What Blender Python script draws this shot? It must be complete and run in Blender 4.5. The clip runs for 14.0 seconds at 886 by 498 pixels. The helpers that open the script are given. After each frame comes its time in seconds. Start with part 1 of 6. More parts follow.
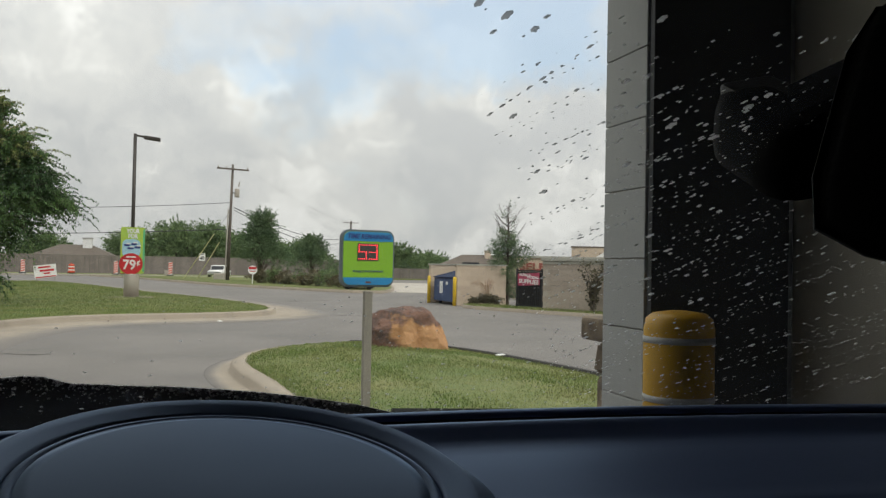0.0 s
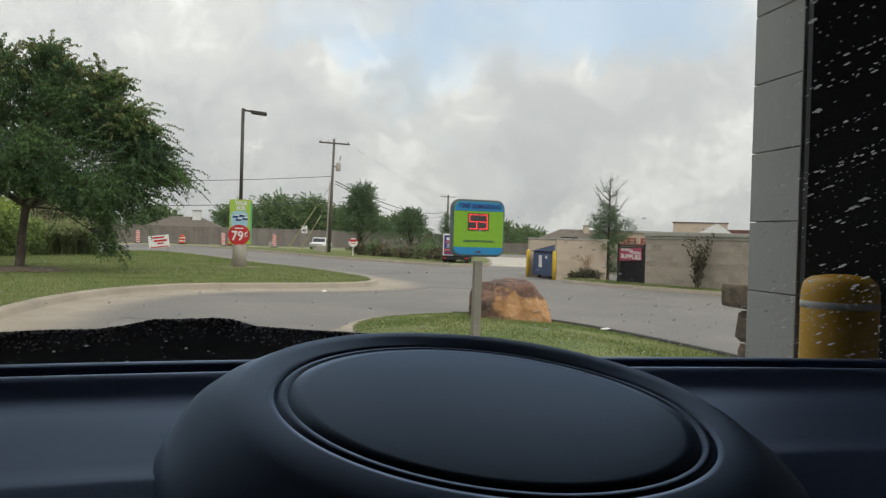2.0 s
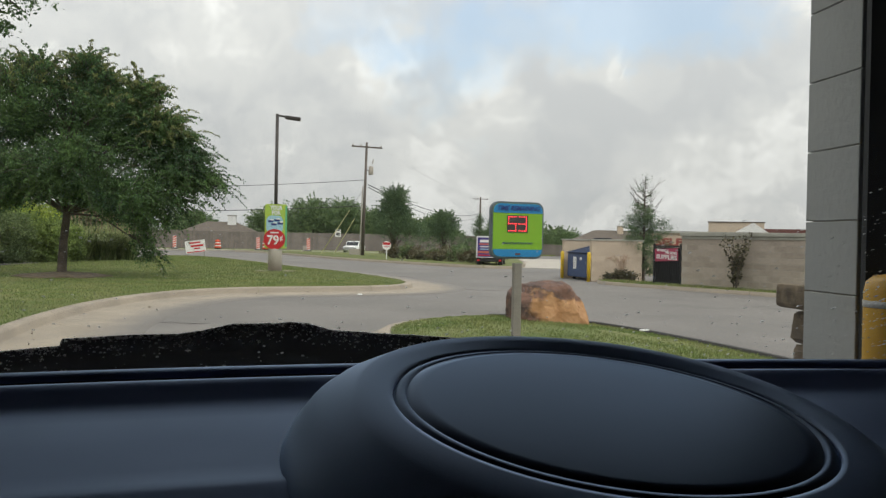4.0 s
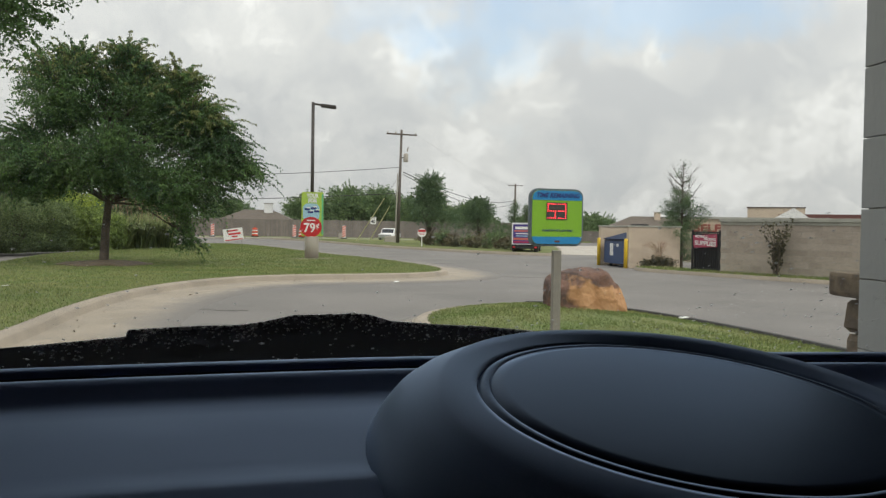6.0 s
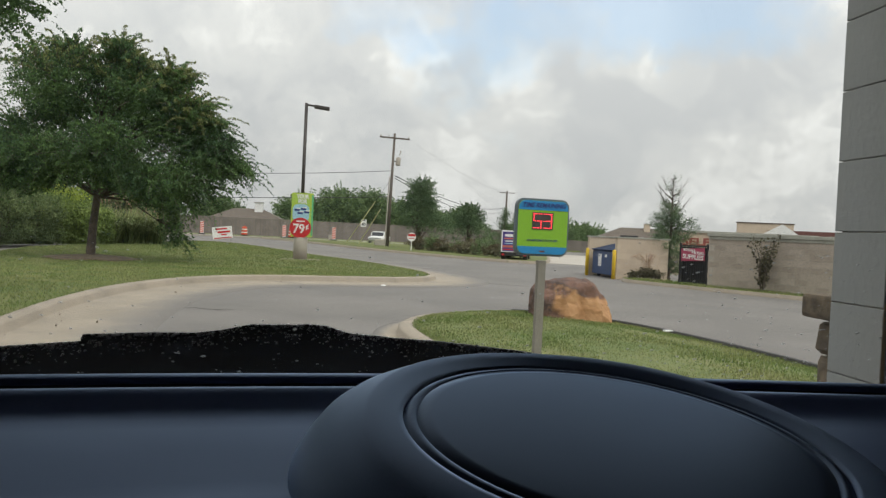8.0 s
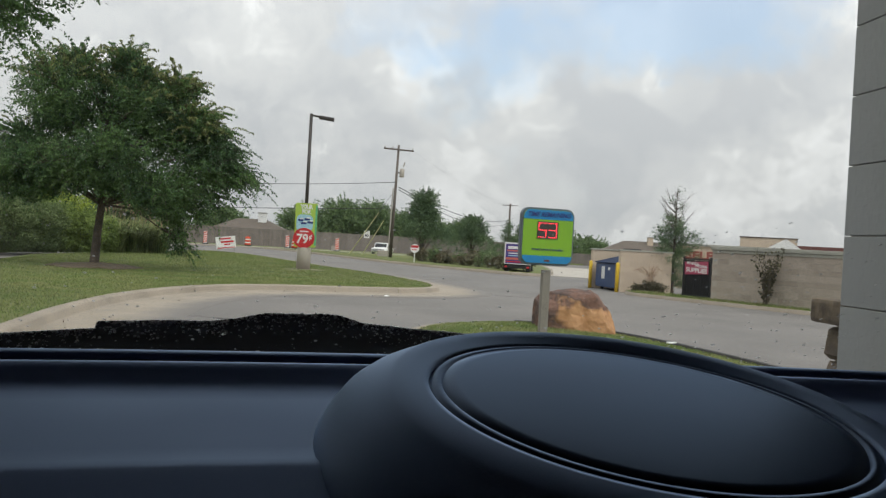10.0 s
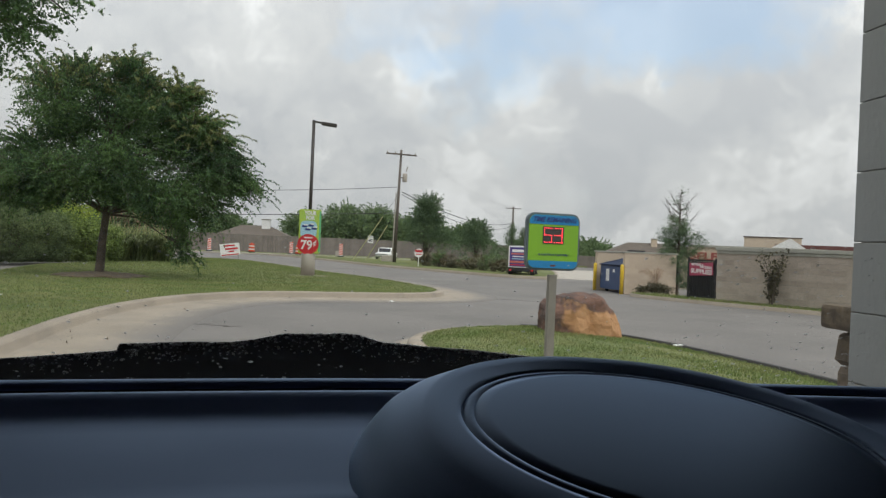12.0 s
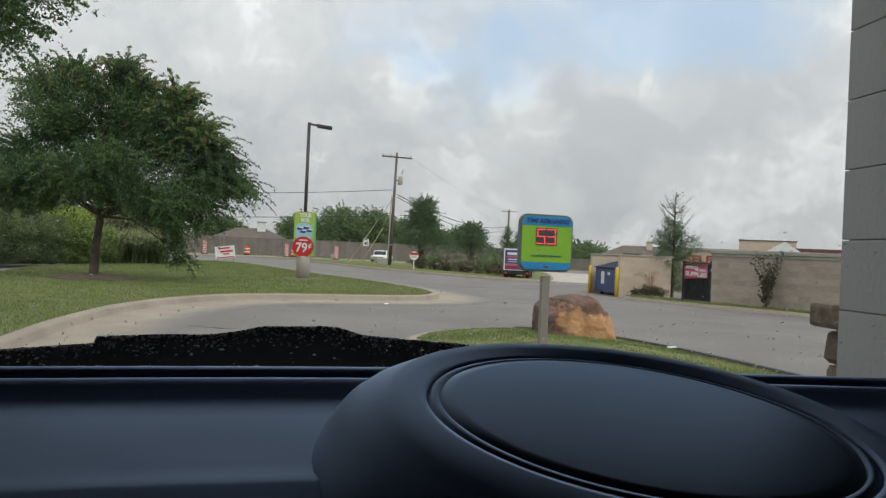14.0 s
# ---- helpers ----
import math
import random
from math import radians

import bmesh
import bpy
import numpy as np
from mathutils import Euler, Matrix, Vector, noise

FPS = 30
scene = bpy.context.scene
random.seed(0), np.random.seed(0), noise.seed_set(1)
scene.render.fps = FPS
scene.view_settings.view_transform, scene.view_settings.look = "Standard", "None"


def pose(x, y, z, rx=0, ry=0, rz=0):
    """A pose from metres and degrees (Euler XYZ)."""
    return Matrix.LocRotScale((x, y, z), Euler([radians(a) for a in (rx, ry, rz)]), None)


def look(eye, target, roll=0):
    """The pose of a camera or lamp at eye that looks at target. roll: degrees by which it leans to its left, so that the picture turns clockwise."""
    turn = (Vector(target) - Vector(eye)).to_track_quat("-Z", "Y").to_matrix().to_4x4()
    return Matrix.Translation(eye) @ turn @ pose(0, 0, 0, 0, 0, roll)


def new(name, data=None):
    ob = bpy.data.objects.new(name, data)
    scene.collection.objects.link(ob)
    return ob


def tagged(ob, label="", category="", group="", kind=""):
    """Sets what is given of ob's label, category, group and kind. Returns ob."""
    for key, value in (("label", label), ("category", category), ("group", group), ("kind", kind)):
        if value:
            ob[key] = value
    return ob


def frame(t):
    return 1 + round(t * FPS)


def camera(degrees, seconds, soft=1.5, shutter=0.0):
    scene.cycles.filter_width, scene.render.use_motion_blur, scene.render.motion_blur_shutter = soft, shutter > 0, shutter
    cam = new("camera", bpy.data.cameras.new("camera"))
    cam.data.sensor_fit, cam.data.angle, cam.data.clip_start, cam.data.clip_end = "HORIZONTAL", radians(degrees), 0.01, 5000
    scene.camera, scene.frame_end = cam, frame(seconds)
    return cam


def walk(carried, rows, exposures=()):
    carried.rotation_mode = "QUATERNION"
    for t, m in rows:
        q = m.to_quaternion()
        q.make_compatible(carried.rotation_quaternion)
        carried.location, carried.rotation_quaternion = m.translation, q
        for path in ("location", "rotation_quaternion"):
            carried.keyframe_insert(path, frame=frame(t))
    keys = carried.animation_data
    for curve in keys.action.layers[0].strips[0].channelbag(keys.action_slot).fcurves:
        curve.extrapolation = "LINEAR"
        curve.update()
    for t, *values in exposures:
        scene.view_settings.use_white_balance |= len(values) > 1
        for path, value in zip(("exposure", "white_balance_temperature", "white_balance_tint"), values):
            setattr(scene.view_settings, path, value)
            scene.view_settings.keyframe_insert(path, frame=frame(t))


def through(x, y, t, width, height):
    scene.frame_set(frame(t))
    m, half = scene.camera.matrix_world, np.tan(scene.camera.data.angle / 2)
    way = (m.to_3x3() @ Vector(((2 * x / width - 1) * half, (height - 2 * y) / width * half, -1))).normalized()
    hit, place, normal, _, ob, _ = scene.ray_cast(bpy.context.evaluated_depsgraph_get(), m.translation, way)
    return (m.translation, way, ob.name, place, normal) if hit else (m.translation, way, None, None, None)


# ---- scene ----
# camera and its walk
cam = camera(55.47, 14.0, soft=1.3)
PATH = [
    (0.0, pose(-0.2199, 0.9695, 1.5697, 91.180, -1.128, -16.797)),
    (0.5, pose(-0.2600, 0.9928, 1.5482, 91.472, -1.785, -12.483)),
    (1.0, pose(-0.2983, 1.0099, 1.5186, 90.794, -2.003, -12.524)),
    (1.5, pose(-0.3203, 1.0040, 1.5191, 89.144, -1.819, -12.132)),
    (2.0, pose(-0.3327, 1.0166, 1.5282, 89.282, -1.685, -10.265)),
    (2.5, pose(-0.3516, 1.0201, 1.5277, 89.450, -1.720, -10.216)),
    (3.0, pose(-0.3615, 1.0168, 1.5242, 89.507, -1.841, -9.619)),
    (5.5, pose(-0.4310, 1.0189, 1.5377, 88.801, -0.464, -6.121)),
    (6.0, pose(-0.4285, 1.0241, 1.5344, 88.462, -0.861, -5.712)),
    (6.5, pose(-0.4297, 1.0194, 1.5258, 88.432, -0.904, -5.986)),
    (7.0, pose(-0.4133, 1.0308, 1.5271, 88.416, -1.088, -6.317)),
    (7.5, pose(-0.3855, 1.0222, 1.5534, 88.588, -2.233, -6.558)),
    (10.0, pose(-0.4015, 1.0224, 1.5168, 89.633, -3.206, -6.155)),
    (10.5, pose(-0.4238, 1.0213, 1.5389, 89.698, -3.058, -6.180)),
    (11.0, pose(-0.4256, 1.0312, 1.5387, 89.861, -2.943, -6.324)),
    (11.5, pose(-0.4323, 1.0138, 1.5375, 89.856, -2.809, -6.386)),
    (12.0, pose(-0.4233, 1.0145, 1.5380, 89.881, -2.441, -5.912)),
    (12.5, pose(-0.4228, 1.0258, 1.5363, 89.927, -2.126, -5.872)),
    (13.0, pose(-0.4149, 1.0190, 1.5321, 89.926, -2.161, -6.019)),
    (13.5, pose(-0.4028, 1.0153, 1.5297, 90.003, -2.328, -6.114)),
    (14.0, pose(-0.3997, 1.0191, 1.5228, 90.101, -2.508, -6.202)),
]
walk(cam, PATH, ((0.0, 0.18, 6500, 10), (0.5, 0.04, 6480, 10), (1.2, 0.08, 6450, 10), (2.0, 0.16, 6450, 10), (3.2, 0.18, 6450, 10), (5.3, 0.22, 6450, 10), (7.5, 0.22, 6450, 10), (10.0, 0.17, 6280, 11), (11.0, 0.10, 6270, 11), (14.0, 0.08, 6230, 11)))

# ---- sky, sun, exposure ----
SUN_EL, SUN_AZ = 50.0, 150.0
world = bpy.data.worlds.new("overcast_sky")
scene.world = world
world.use_nodes = True
wn, wl = world.node_tree.nodes, world.node_tree.links
wn.clear()


def wnode(kind, **kw):
    n = wn.new(kind)
    for k, v in kw.items():
        n.inputs[k].default_value = v
    return n


w_out = wn.new("ShaderNodeOutputWorld")
w_bg = wn.new("ShaderNodeBackground")
w_bg.inputs["Strength"].default_value = 0.1
sky = wn.new("ShaderNodeTexSky")
sky.sky_type = "NISHITA"
sky.sun_disc = False
sky.sun_elevation = radians(SUN_EL)
sky.sun_rotation = radians(SUN_AZ)
sky.dust_density = 1.5
w_co = wn.new("ShaderNodeTexCoord")
w_sep = wn.new("ShaderNodeSeparateXYZ")
wl.new(w_co.outputs["Generated"], w_sep.inputs[0])
# clouds lie flatter than they are wide, and their edges are frayed
w_fray = wnode("ShaderNodeTexNoise", Scale=11.0, Detail=9.0, Roughness=0.64)
wl.new(w_co.outputs["Generated"], w_fray.inputs["Vector"])
w_fc = wn.new("ShaderNodeVectorMath"); w_fc.operation = "SUBTRACT"; w_fc.inputs[1].default_value = (0.5, 0.5, 0.5)
wl.new(w_fray.outputs["Color"], w_fc.inputs[0])
w_fs = wn.new("ShaderNodeVectorMath"); w_fs.operation = "MULTIPLY_ADD"; w_fs.inputs[1].default_value = (0.17, 0.17, 0.13)
wl.new(w_fc.outputs[0], w_fs.inputs[0]); wl.new(w_co.outputs["Generated"], w_fs.inputs[2])
w_sc = wn.new("ShaderNodeVectorMath"); w_sc.operation = "MULTIPLY"; w_sc.inputs[1].default_value = (1.0, 1.0, 1.6)
wl.new(w_fs.outputs[0], w_sc.inputs[0])
w_n1 = wnode("ShaderNodeTexNoise", Scale=5.6, Detail=12.0, Roughness=0.66, Distortion=0.3)
wl.new(w_sc.outputs[0], w_n1.inputs["Vector"])
w_off = wn.new("ShaderNodeVectorMath"); w_off.operation = "ADD"; w_off.inputs[1].default_value = (5.3, 2.1, 0.7)
wl.new(w_sc.outputs[0], w_off.inputs[0])
w_n2 = wnode("ShaderNodeTexNoise", Scale=4.0, Detail=7.0, Roughness=0.55, Distortion=0.2)
wl.new(w_off.outputs[0], w_n2.inputs["Vector"])


def heaps(base, rows):
    """Adds single clouds (azimuth, height, size, strength) to a drift of noise."""
    total = base
    for az, el, size, gain in rows:
        ce = math.cos(radians(el))
        at = wn.new("ShaderNodeVectorMath"); at.operation = "DISTANCE"
        at.inputs[1].default_value = (math.sin(radians(az)) * ce, math.cos(radians(az)) * ce, 1.6 * math.sin(radians(el)))
        wl.new(w_sc.outputs[0], at.inputs[0])
        fall = wn.new("ShaderNodeMapRange"); fall.interpolation_type = "SMOOTHSTEP"
        fall.inputs["From Min"].default_value, fall.inputs["From Max"].default_value = size * 0.2, size * 1.8
        fall.inputs["To Min"].default_value, fall.inputs["To Max"].default_value = gain, 0.0
        wl.new(at.outputs["Value"], fall.inputs["Value"])
        plus = wn.new("ShaderNodeMath"); plus.operation = "ADD"
        wl.new(total, plus.inputs[0]); wl.new(fall.outputs[0], plus.inputs[1])
        total = plus.outputs[0]
    return total


CLOUDS = ((3.2, 10.9, 0.05, 0.24), (11.1, 11.1, 0.04, 0.26), (12.1, 9.1, 0.035, 0.20), (30.5, 6.0, 0.05, 0.20), (25.8, 6.7, 0.03, 0.16), (31.1, 13.3, 0.09, 0.10), (7.8, 5.0, 0.1, 0.06), (-3.7, 6.8, 0.07, 0.08), (16.0, 13.5, 0.04, 0.12),
          (7.1, 9.5, 0.05, -0.14), (18.9, 8.3, 0.1, -0.12), (27.7, 9.9, 0.09, -0.12), (-5.4, 13.6, 0.12, -0.03), (-14.2, 9.6, 0.16, -0.05), (14.5, 10.5, 0.03, -0.10))
GAPS = ((22.7, 15.6, 0.09, 0.28), (12.3, 13.1, 0.06, 0.18), (3.9, 12.7, 0.035, 0.14), (18.3, 16.0, 0.08, 0.22), (15.3, 19.0, 0.18, 0.22), (0.6, 14.7, 0.05, 0.12), (28.0, 12.5, 0.04, 0.12))
w_rc = wn.new("ShaderNodeValToRGB")
w_rc.color_ramp.elements[0].position, w_rc.color_ramp.elements[0].color = 0.30, (5.05, 5.05, 5.08, 1)
w_rc.color_ramp.elements[1].position, w_rc.color_ramp.elements[1].color = 0.90, (8.2, 8.05, 7.8, 1)
for p, c in ((0.45, (5.65, 5.6, 5.53, 1)), (0.575, (6.15, 6.05, 5.9, 1)), (0.63, (6.75, 6.62, 6.42, 1)), (0.72, (7.35, 7.2, 7.0, 1))):
    w_rc.color_ramp.elements.new(p).color = c
w_amp = wn.new("ShaderNodeMath"); w_amp.operation = "MULTIPLY_ADD"; w_amp.inputs[1].default_value = 1.7; w_amp.inputs[2].default_value = -0.35
wl.new(w_n1.outputs["Fac"], w_amp.inputs[0])
wl.new(heaps(w_amp.outputs[0], CLOUDS), w_rc.inputs[0])
# the deck thins into a blue gap high ahead
w_gap = wn.new("ShaderNodeValToRGB")
w_gap.color_ramp.elements[0].position, w_gap.color_ramp.elements[0].color = 0.60, (1, 1, 1, 1)
w_gap.color_ramp.elements[1].position, w_gap.color_ramp.elements[1].color = 0.88, (0.30, 0.30, 0.30, 1)
wl.new(heaps(w_n2.outputs["Fac"], GAPS), w_gap.inputs[0])
w_blue = wn.new("ShaderNodeMix"); w_blue.data_type = "RGBA"; w_blue.blend_type = "ADD"
w_blue.inputs[0].default_value = 1.0
w_blue.inputs["B"].default_value = (1.7, 1.9, 1.9, 1)
wl.new(sky.outputs[0], w_blue.inputs["A"])
w_mix = wn.new("ShaderNodeMix"); w_mix.data_type = "RGBA"
wl.new(w_gap.outputs[0], w_mix.inputs[0])
wl.new(w_blue.outputs["Result"], w_mix.inputs["A"])
wl.new(w_rc.outputs[0], w_mix.inputs["B"])
# an overcast sky grows brighter towards the zenith
w_up = wn.new("ShaderNodeMath"); w_up.operation = "MAXIMUM"; w_up.inputs[1].default_value = 0.0
wl.new(w_sep.outputs["Z"], w_up.inputs[0])
w_gr = wn.new("ShaderNodeMath"); w_gr.operation = "MULTIPLY_ADD"; w_gr.inputs[1].default_value = 1.6; w_gr.inputs[2].default_value = 0.9
wl.new(w_up.outputs[0], w_gr.inputs[0])
w_mul = wn.new("ShaderNodeVectorMath"); w_mul.operation = "SCALE"
wl.new(w_mix.outputs["Result"], w_mul.inputs[0]); wl.new(w_gr.outputs[0], w_mul.inputs["Scale"])
wl.new(w_mul.outputs[0], w_bg.inputs["Color"])
wl.new(w_bg.outputs[0], w_out.inputs["Surface"])

sun = new("sun", bpy.data.lights.new("sun", "SUN"))
sun.data.energy, sun.data.angle, sun.data.color = 1.2, radians(22), (1.0, 0.95, 0.88)
_a, _e = radians(SUN_AZ), radians(SUN_EL)
sun.matrix_world = look((30 * math.sin(_a), 30 * math.cos(_a), 40), (30 * math.sin(_a) - math.sin(_a) * math.cos(_e), 30 * math.cos(_a) - math.cos(_a) * math.cos(_e), 40 - math.sin(_e)))


# ---- materials ----
def mat(name, color, rough=0.7, color2=None, scale=4.0, fine=60.0, amount=0.5, bump=0.1, metal=0.0, random=0.0, island=0.0, spec=0.5, coat=0.0, tint=None):
    """A surface with two sizes of colour variation and a fine relief."""
    m = bpy.data.materials.new(name)
    m.use_nodes = True
    n, l = m.node_tree.nodes, m.node_tree.links
    b = n["Principled BSDF"]
    b.inputs["Roughness"].default_value = rough
    b.inputs["Metallic"].default_value = metal
    b.inputs["Specular IOR Level"].default_value = spec
    b.inputs["Coat Weight"].default_value = coat
    if tint:
        b.inputs["Specular Tint"].default_value = (*tint, 1)
    c2 = color2 or tuple(0.72 * v for v in color)
    co = n.new("ShaderNodeTexCoord")
    src = co.outputs["Object"]
    big = n.new("ShaderNodeTexNoise")
    big.inputs["Scale"].default_value, big.inputs["Detail"].default_value, big.inputs["Roughness"].default_value = scale, 6, 0.6
    l.new(src, big.inputs["Vector"])
    small = n.new("ShaderNodeTexNoise")
    small.inputs["Scale"].default_value, small.inputs["Detail"].default_value = fine, 3
    l.new(src, small.inputs["Vector"])
    add = n.new("ShaderNodeMath"); add.operation = "MULTIPLY_ADD"; add.inputs[1].default_value = 0.45
    l.new(small.outputs["Fac"], add.inputs[0]); l.new(big.outputs["Fac"], add.inputs[2])
    ramp = n.new("ShaderNodeMapRange")
    ramp.inputs["From Min"].default_value, ramp.inputs["From Max"].default_value = 0.725 - 0.35 * (1 - amount) - 0.04, 0.725 + 0.35 * (1 - amount) + 0.04
    l.new(add.outputs[0], ramp.inputs["Value"])
    mix = n.new("ShaderNodeMix"); mix.data_type = "RGBA"
    mix.inputs["A"].default_value, mix.inputs["B"].default_value = (*color, 1), (*c2, 1)
    l.new(ramp.outputs[0], mix.inputs[0])
    out = mix.outputs["Result"]
    for on, node, sock in ((random, "ShaderNodeObjectInfo", "Random"), (island, "ShaderNodeNewGeometry", "Random Per Island")):
        if on:
            r = n.new(node)
            mr = n.new("ShaderNodeMapRange")
            mr.inputs["To Min"].default_value, mr.inputs["To Max"].default_value = 1 - on, 1 + on
            l.new(r.outputs[sock], mr.inputs["Value"])
            sc = n.new("ShaderNodeVectorMath"); sc.operation = "SCALE"
            l.new(out, sc.inputs[0]); l.new(mr.outputs[0], sc.inputs["Scale"])
            out = sc.outputs[0]
    l.new(out, b.inputs["Base Color"])
    rr = n.new("ShaderNodeMapRange")
    rr.inputs["To Min"].default_value, rr.inputs["To Max"].default_value = max(0.02, rough - 0.08), min(1.0, rough + 0.08)
    l.new(small.outputs["Fac"], rr.inputs["Value"]); l.new(rr.outputs[0], b.inputs["Roughness"])
    if bump:
        bp = n.new("ShaderNodeBump")
        bp.inputs["Strength"].default_value, bp.inputs["Distance"].default_value = bump, 0.02
        l.new(add.outputs[0], bp.inputs["Height"]); l.new(bp.outputs[0], b.inputs["Normal"])
    return m


def plain(name, color, rough=0.5, metal=0.0, emit=0.0, spec=0.5):
    m = bpy.data.materials.new(name)
    m.use_nodes = True
    b = m.node_tree.nodes["Principled BSDF"]
    b.inputs["Base Color"].default_value = (*color, 1)
    b.inputs["Roughness"].default_value, b.inputs["Metallic"].default_value = rough, metal
    b.inputs["Specular IOR Level"].default_value = spec
    if emit:
        b.inputs["Emission Color"].default_value, b.inputs["Emission Strength"].default_value = (*color, 1), emit
    return m


def vinyl(name, color, rough, gloss, grain=700, bump=0.05):
    """Moulded vinyl: a dark grained body under a soft sheen that grows towards grazing angles, its colour tinted blue
    in place of cool sky light.
    """
    m = bpy.data.materials.new(name)
    m.use_nodes = True
    n, l = m.node_tree.nodes, m.node_tree.links
    n.clear()
    out = n.new("ShaderNodeOutputMaterial")
    co = n.new("ShaderNodeTexCoord")
    fine = n.new("ShaderNodeTexNoise"); fine.inputs["Scale"].default_value, fine.inputs["Detail"].default_value = grain, 3
    wide = n.new("ShaderNodeTexNoise"); wide.inputs["Scale"].default_value, wide.inputs["Detail"].default_value = 7.0, 5
    l.new(co.outputs["Object"], fine.inputs["Vector"]); l.new(co.outputs["Object"], wide.inputs["Vector"])
    bp = n.new("ShaderNodeBump"); bp.inputs["Strength"].default_value, bp.inputs["Distance"].default_value = bump, 0.002
    l.new(fine.outputs["Fac"], bp.inputs["Height"])
    mix = n.new("ShaderNodeMix"); mix.data_type = "RGBA"
    mix.inputs["A"].default_value, mix.inputs["B"].default_value = (*color, 1), (*(0.8 * v for v in color), 1)
    l.new(wide.outputs["Fac"], mix.inputs[0])
    d = n.new("ShaderNodeBsdfDiffuse"); d.name = "body"
    l.new(mix.outputs["Result"], d.inputs["Color"]); l.new(bp.outputs[0], d.inputs["Normal"])
    g = n.new("ShaderNodeBsdfGlossy"); g.name = "sheen"
    g.inputs["Color"].default_value = (0.60, 0.76, 1.0, 1)
    rr = n.new("ShaderNodeMapRange")
    rr.inputs["To Min"].default_value, rr.inputs["To Max"].default_value = rough - 0.06, rough + 0.06
    l.new(wide.outputs["Fac"], rr.inputs["Value"]); l.new(rr.outputs[0], g.inputs["Roughness"]); l.new(bp.outputs[0], g.inputs["Normal"])
    fr = n.new("ShaderNodeFresnel"); fr.inputs["IOR"].default_value = 1.45
    k = n.new("ShaderNodeMath"); k.operation = "MULTIPLY"; k.inputs[1].default_value = gloss
    l.new(fr.outputs[0], k.inputs[0])
    x = n.new("ShaderNodeMixShader")
    l.new(k.outputs[0], x.inputs[0]); l.new(d.outputs[0], x.inputs[1]); l.new(g.outputs[0], x.inputs[2]); l.new(x.outputs[0], out.inputs["Surface"])
    return m


def leafy(name, color, color2, through=0.25):
    """Leaves: a colour that differs from leaf to leaf and from bough to bough, and some light let through."""
    m = mat(name, color, 0.55, color2, scale=0.9, fine=7, amount=0.7, bump=0, island=0.5, spec=0.3)
    n, l = m.node_tree.nodes, m.node_tree.links
    b = n["Principled BSDF"]
    tr = n.new("ShaderNodeBsdfTranslucent")
    l.new(b.inputs["Base Color"].links[0].from_socket, tr.inputs["Color"])
    mx = n.new("ShaderNodeMixShader")
    mx.inputs[0].default_value = through
    l.new(b.outputs[0], mx.inputs[1]); l.new(tr.outputs[0], mx.inputs[2])
    l.new(mx.outputs[0], n["Material Output"].inputs["Surface"])
    return m


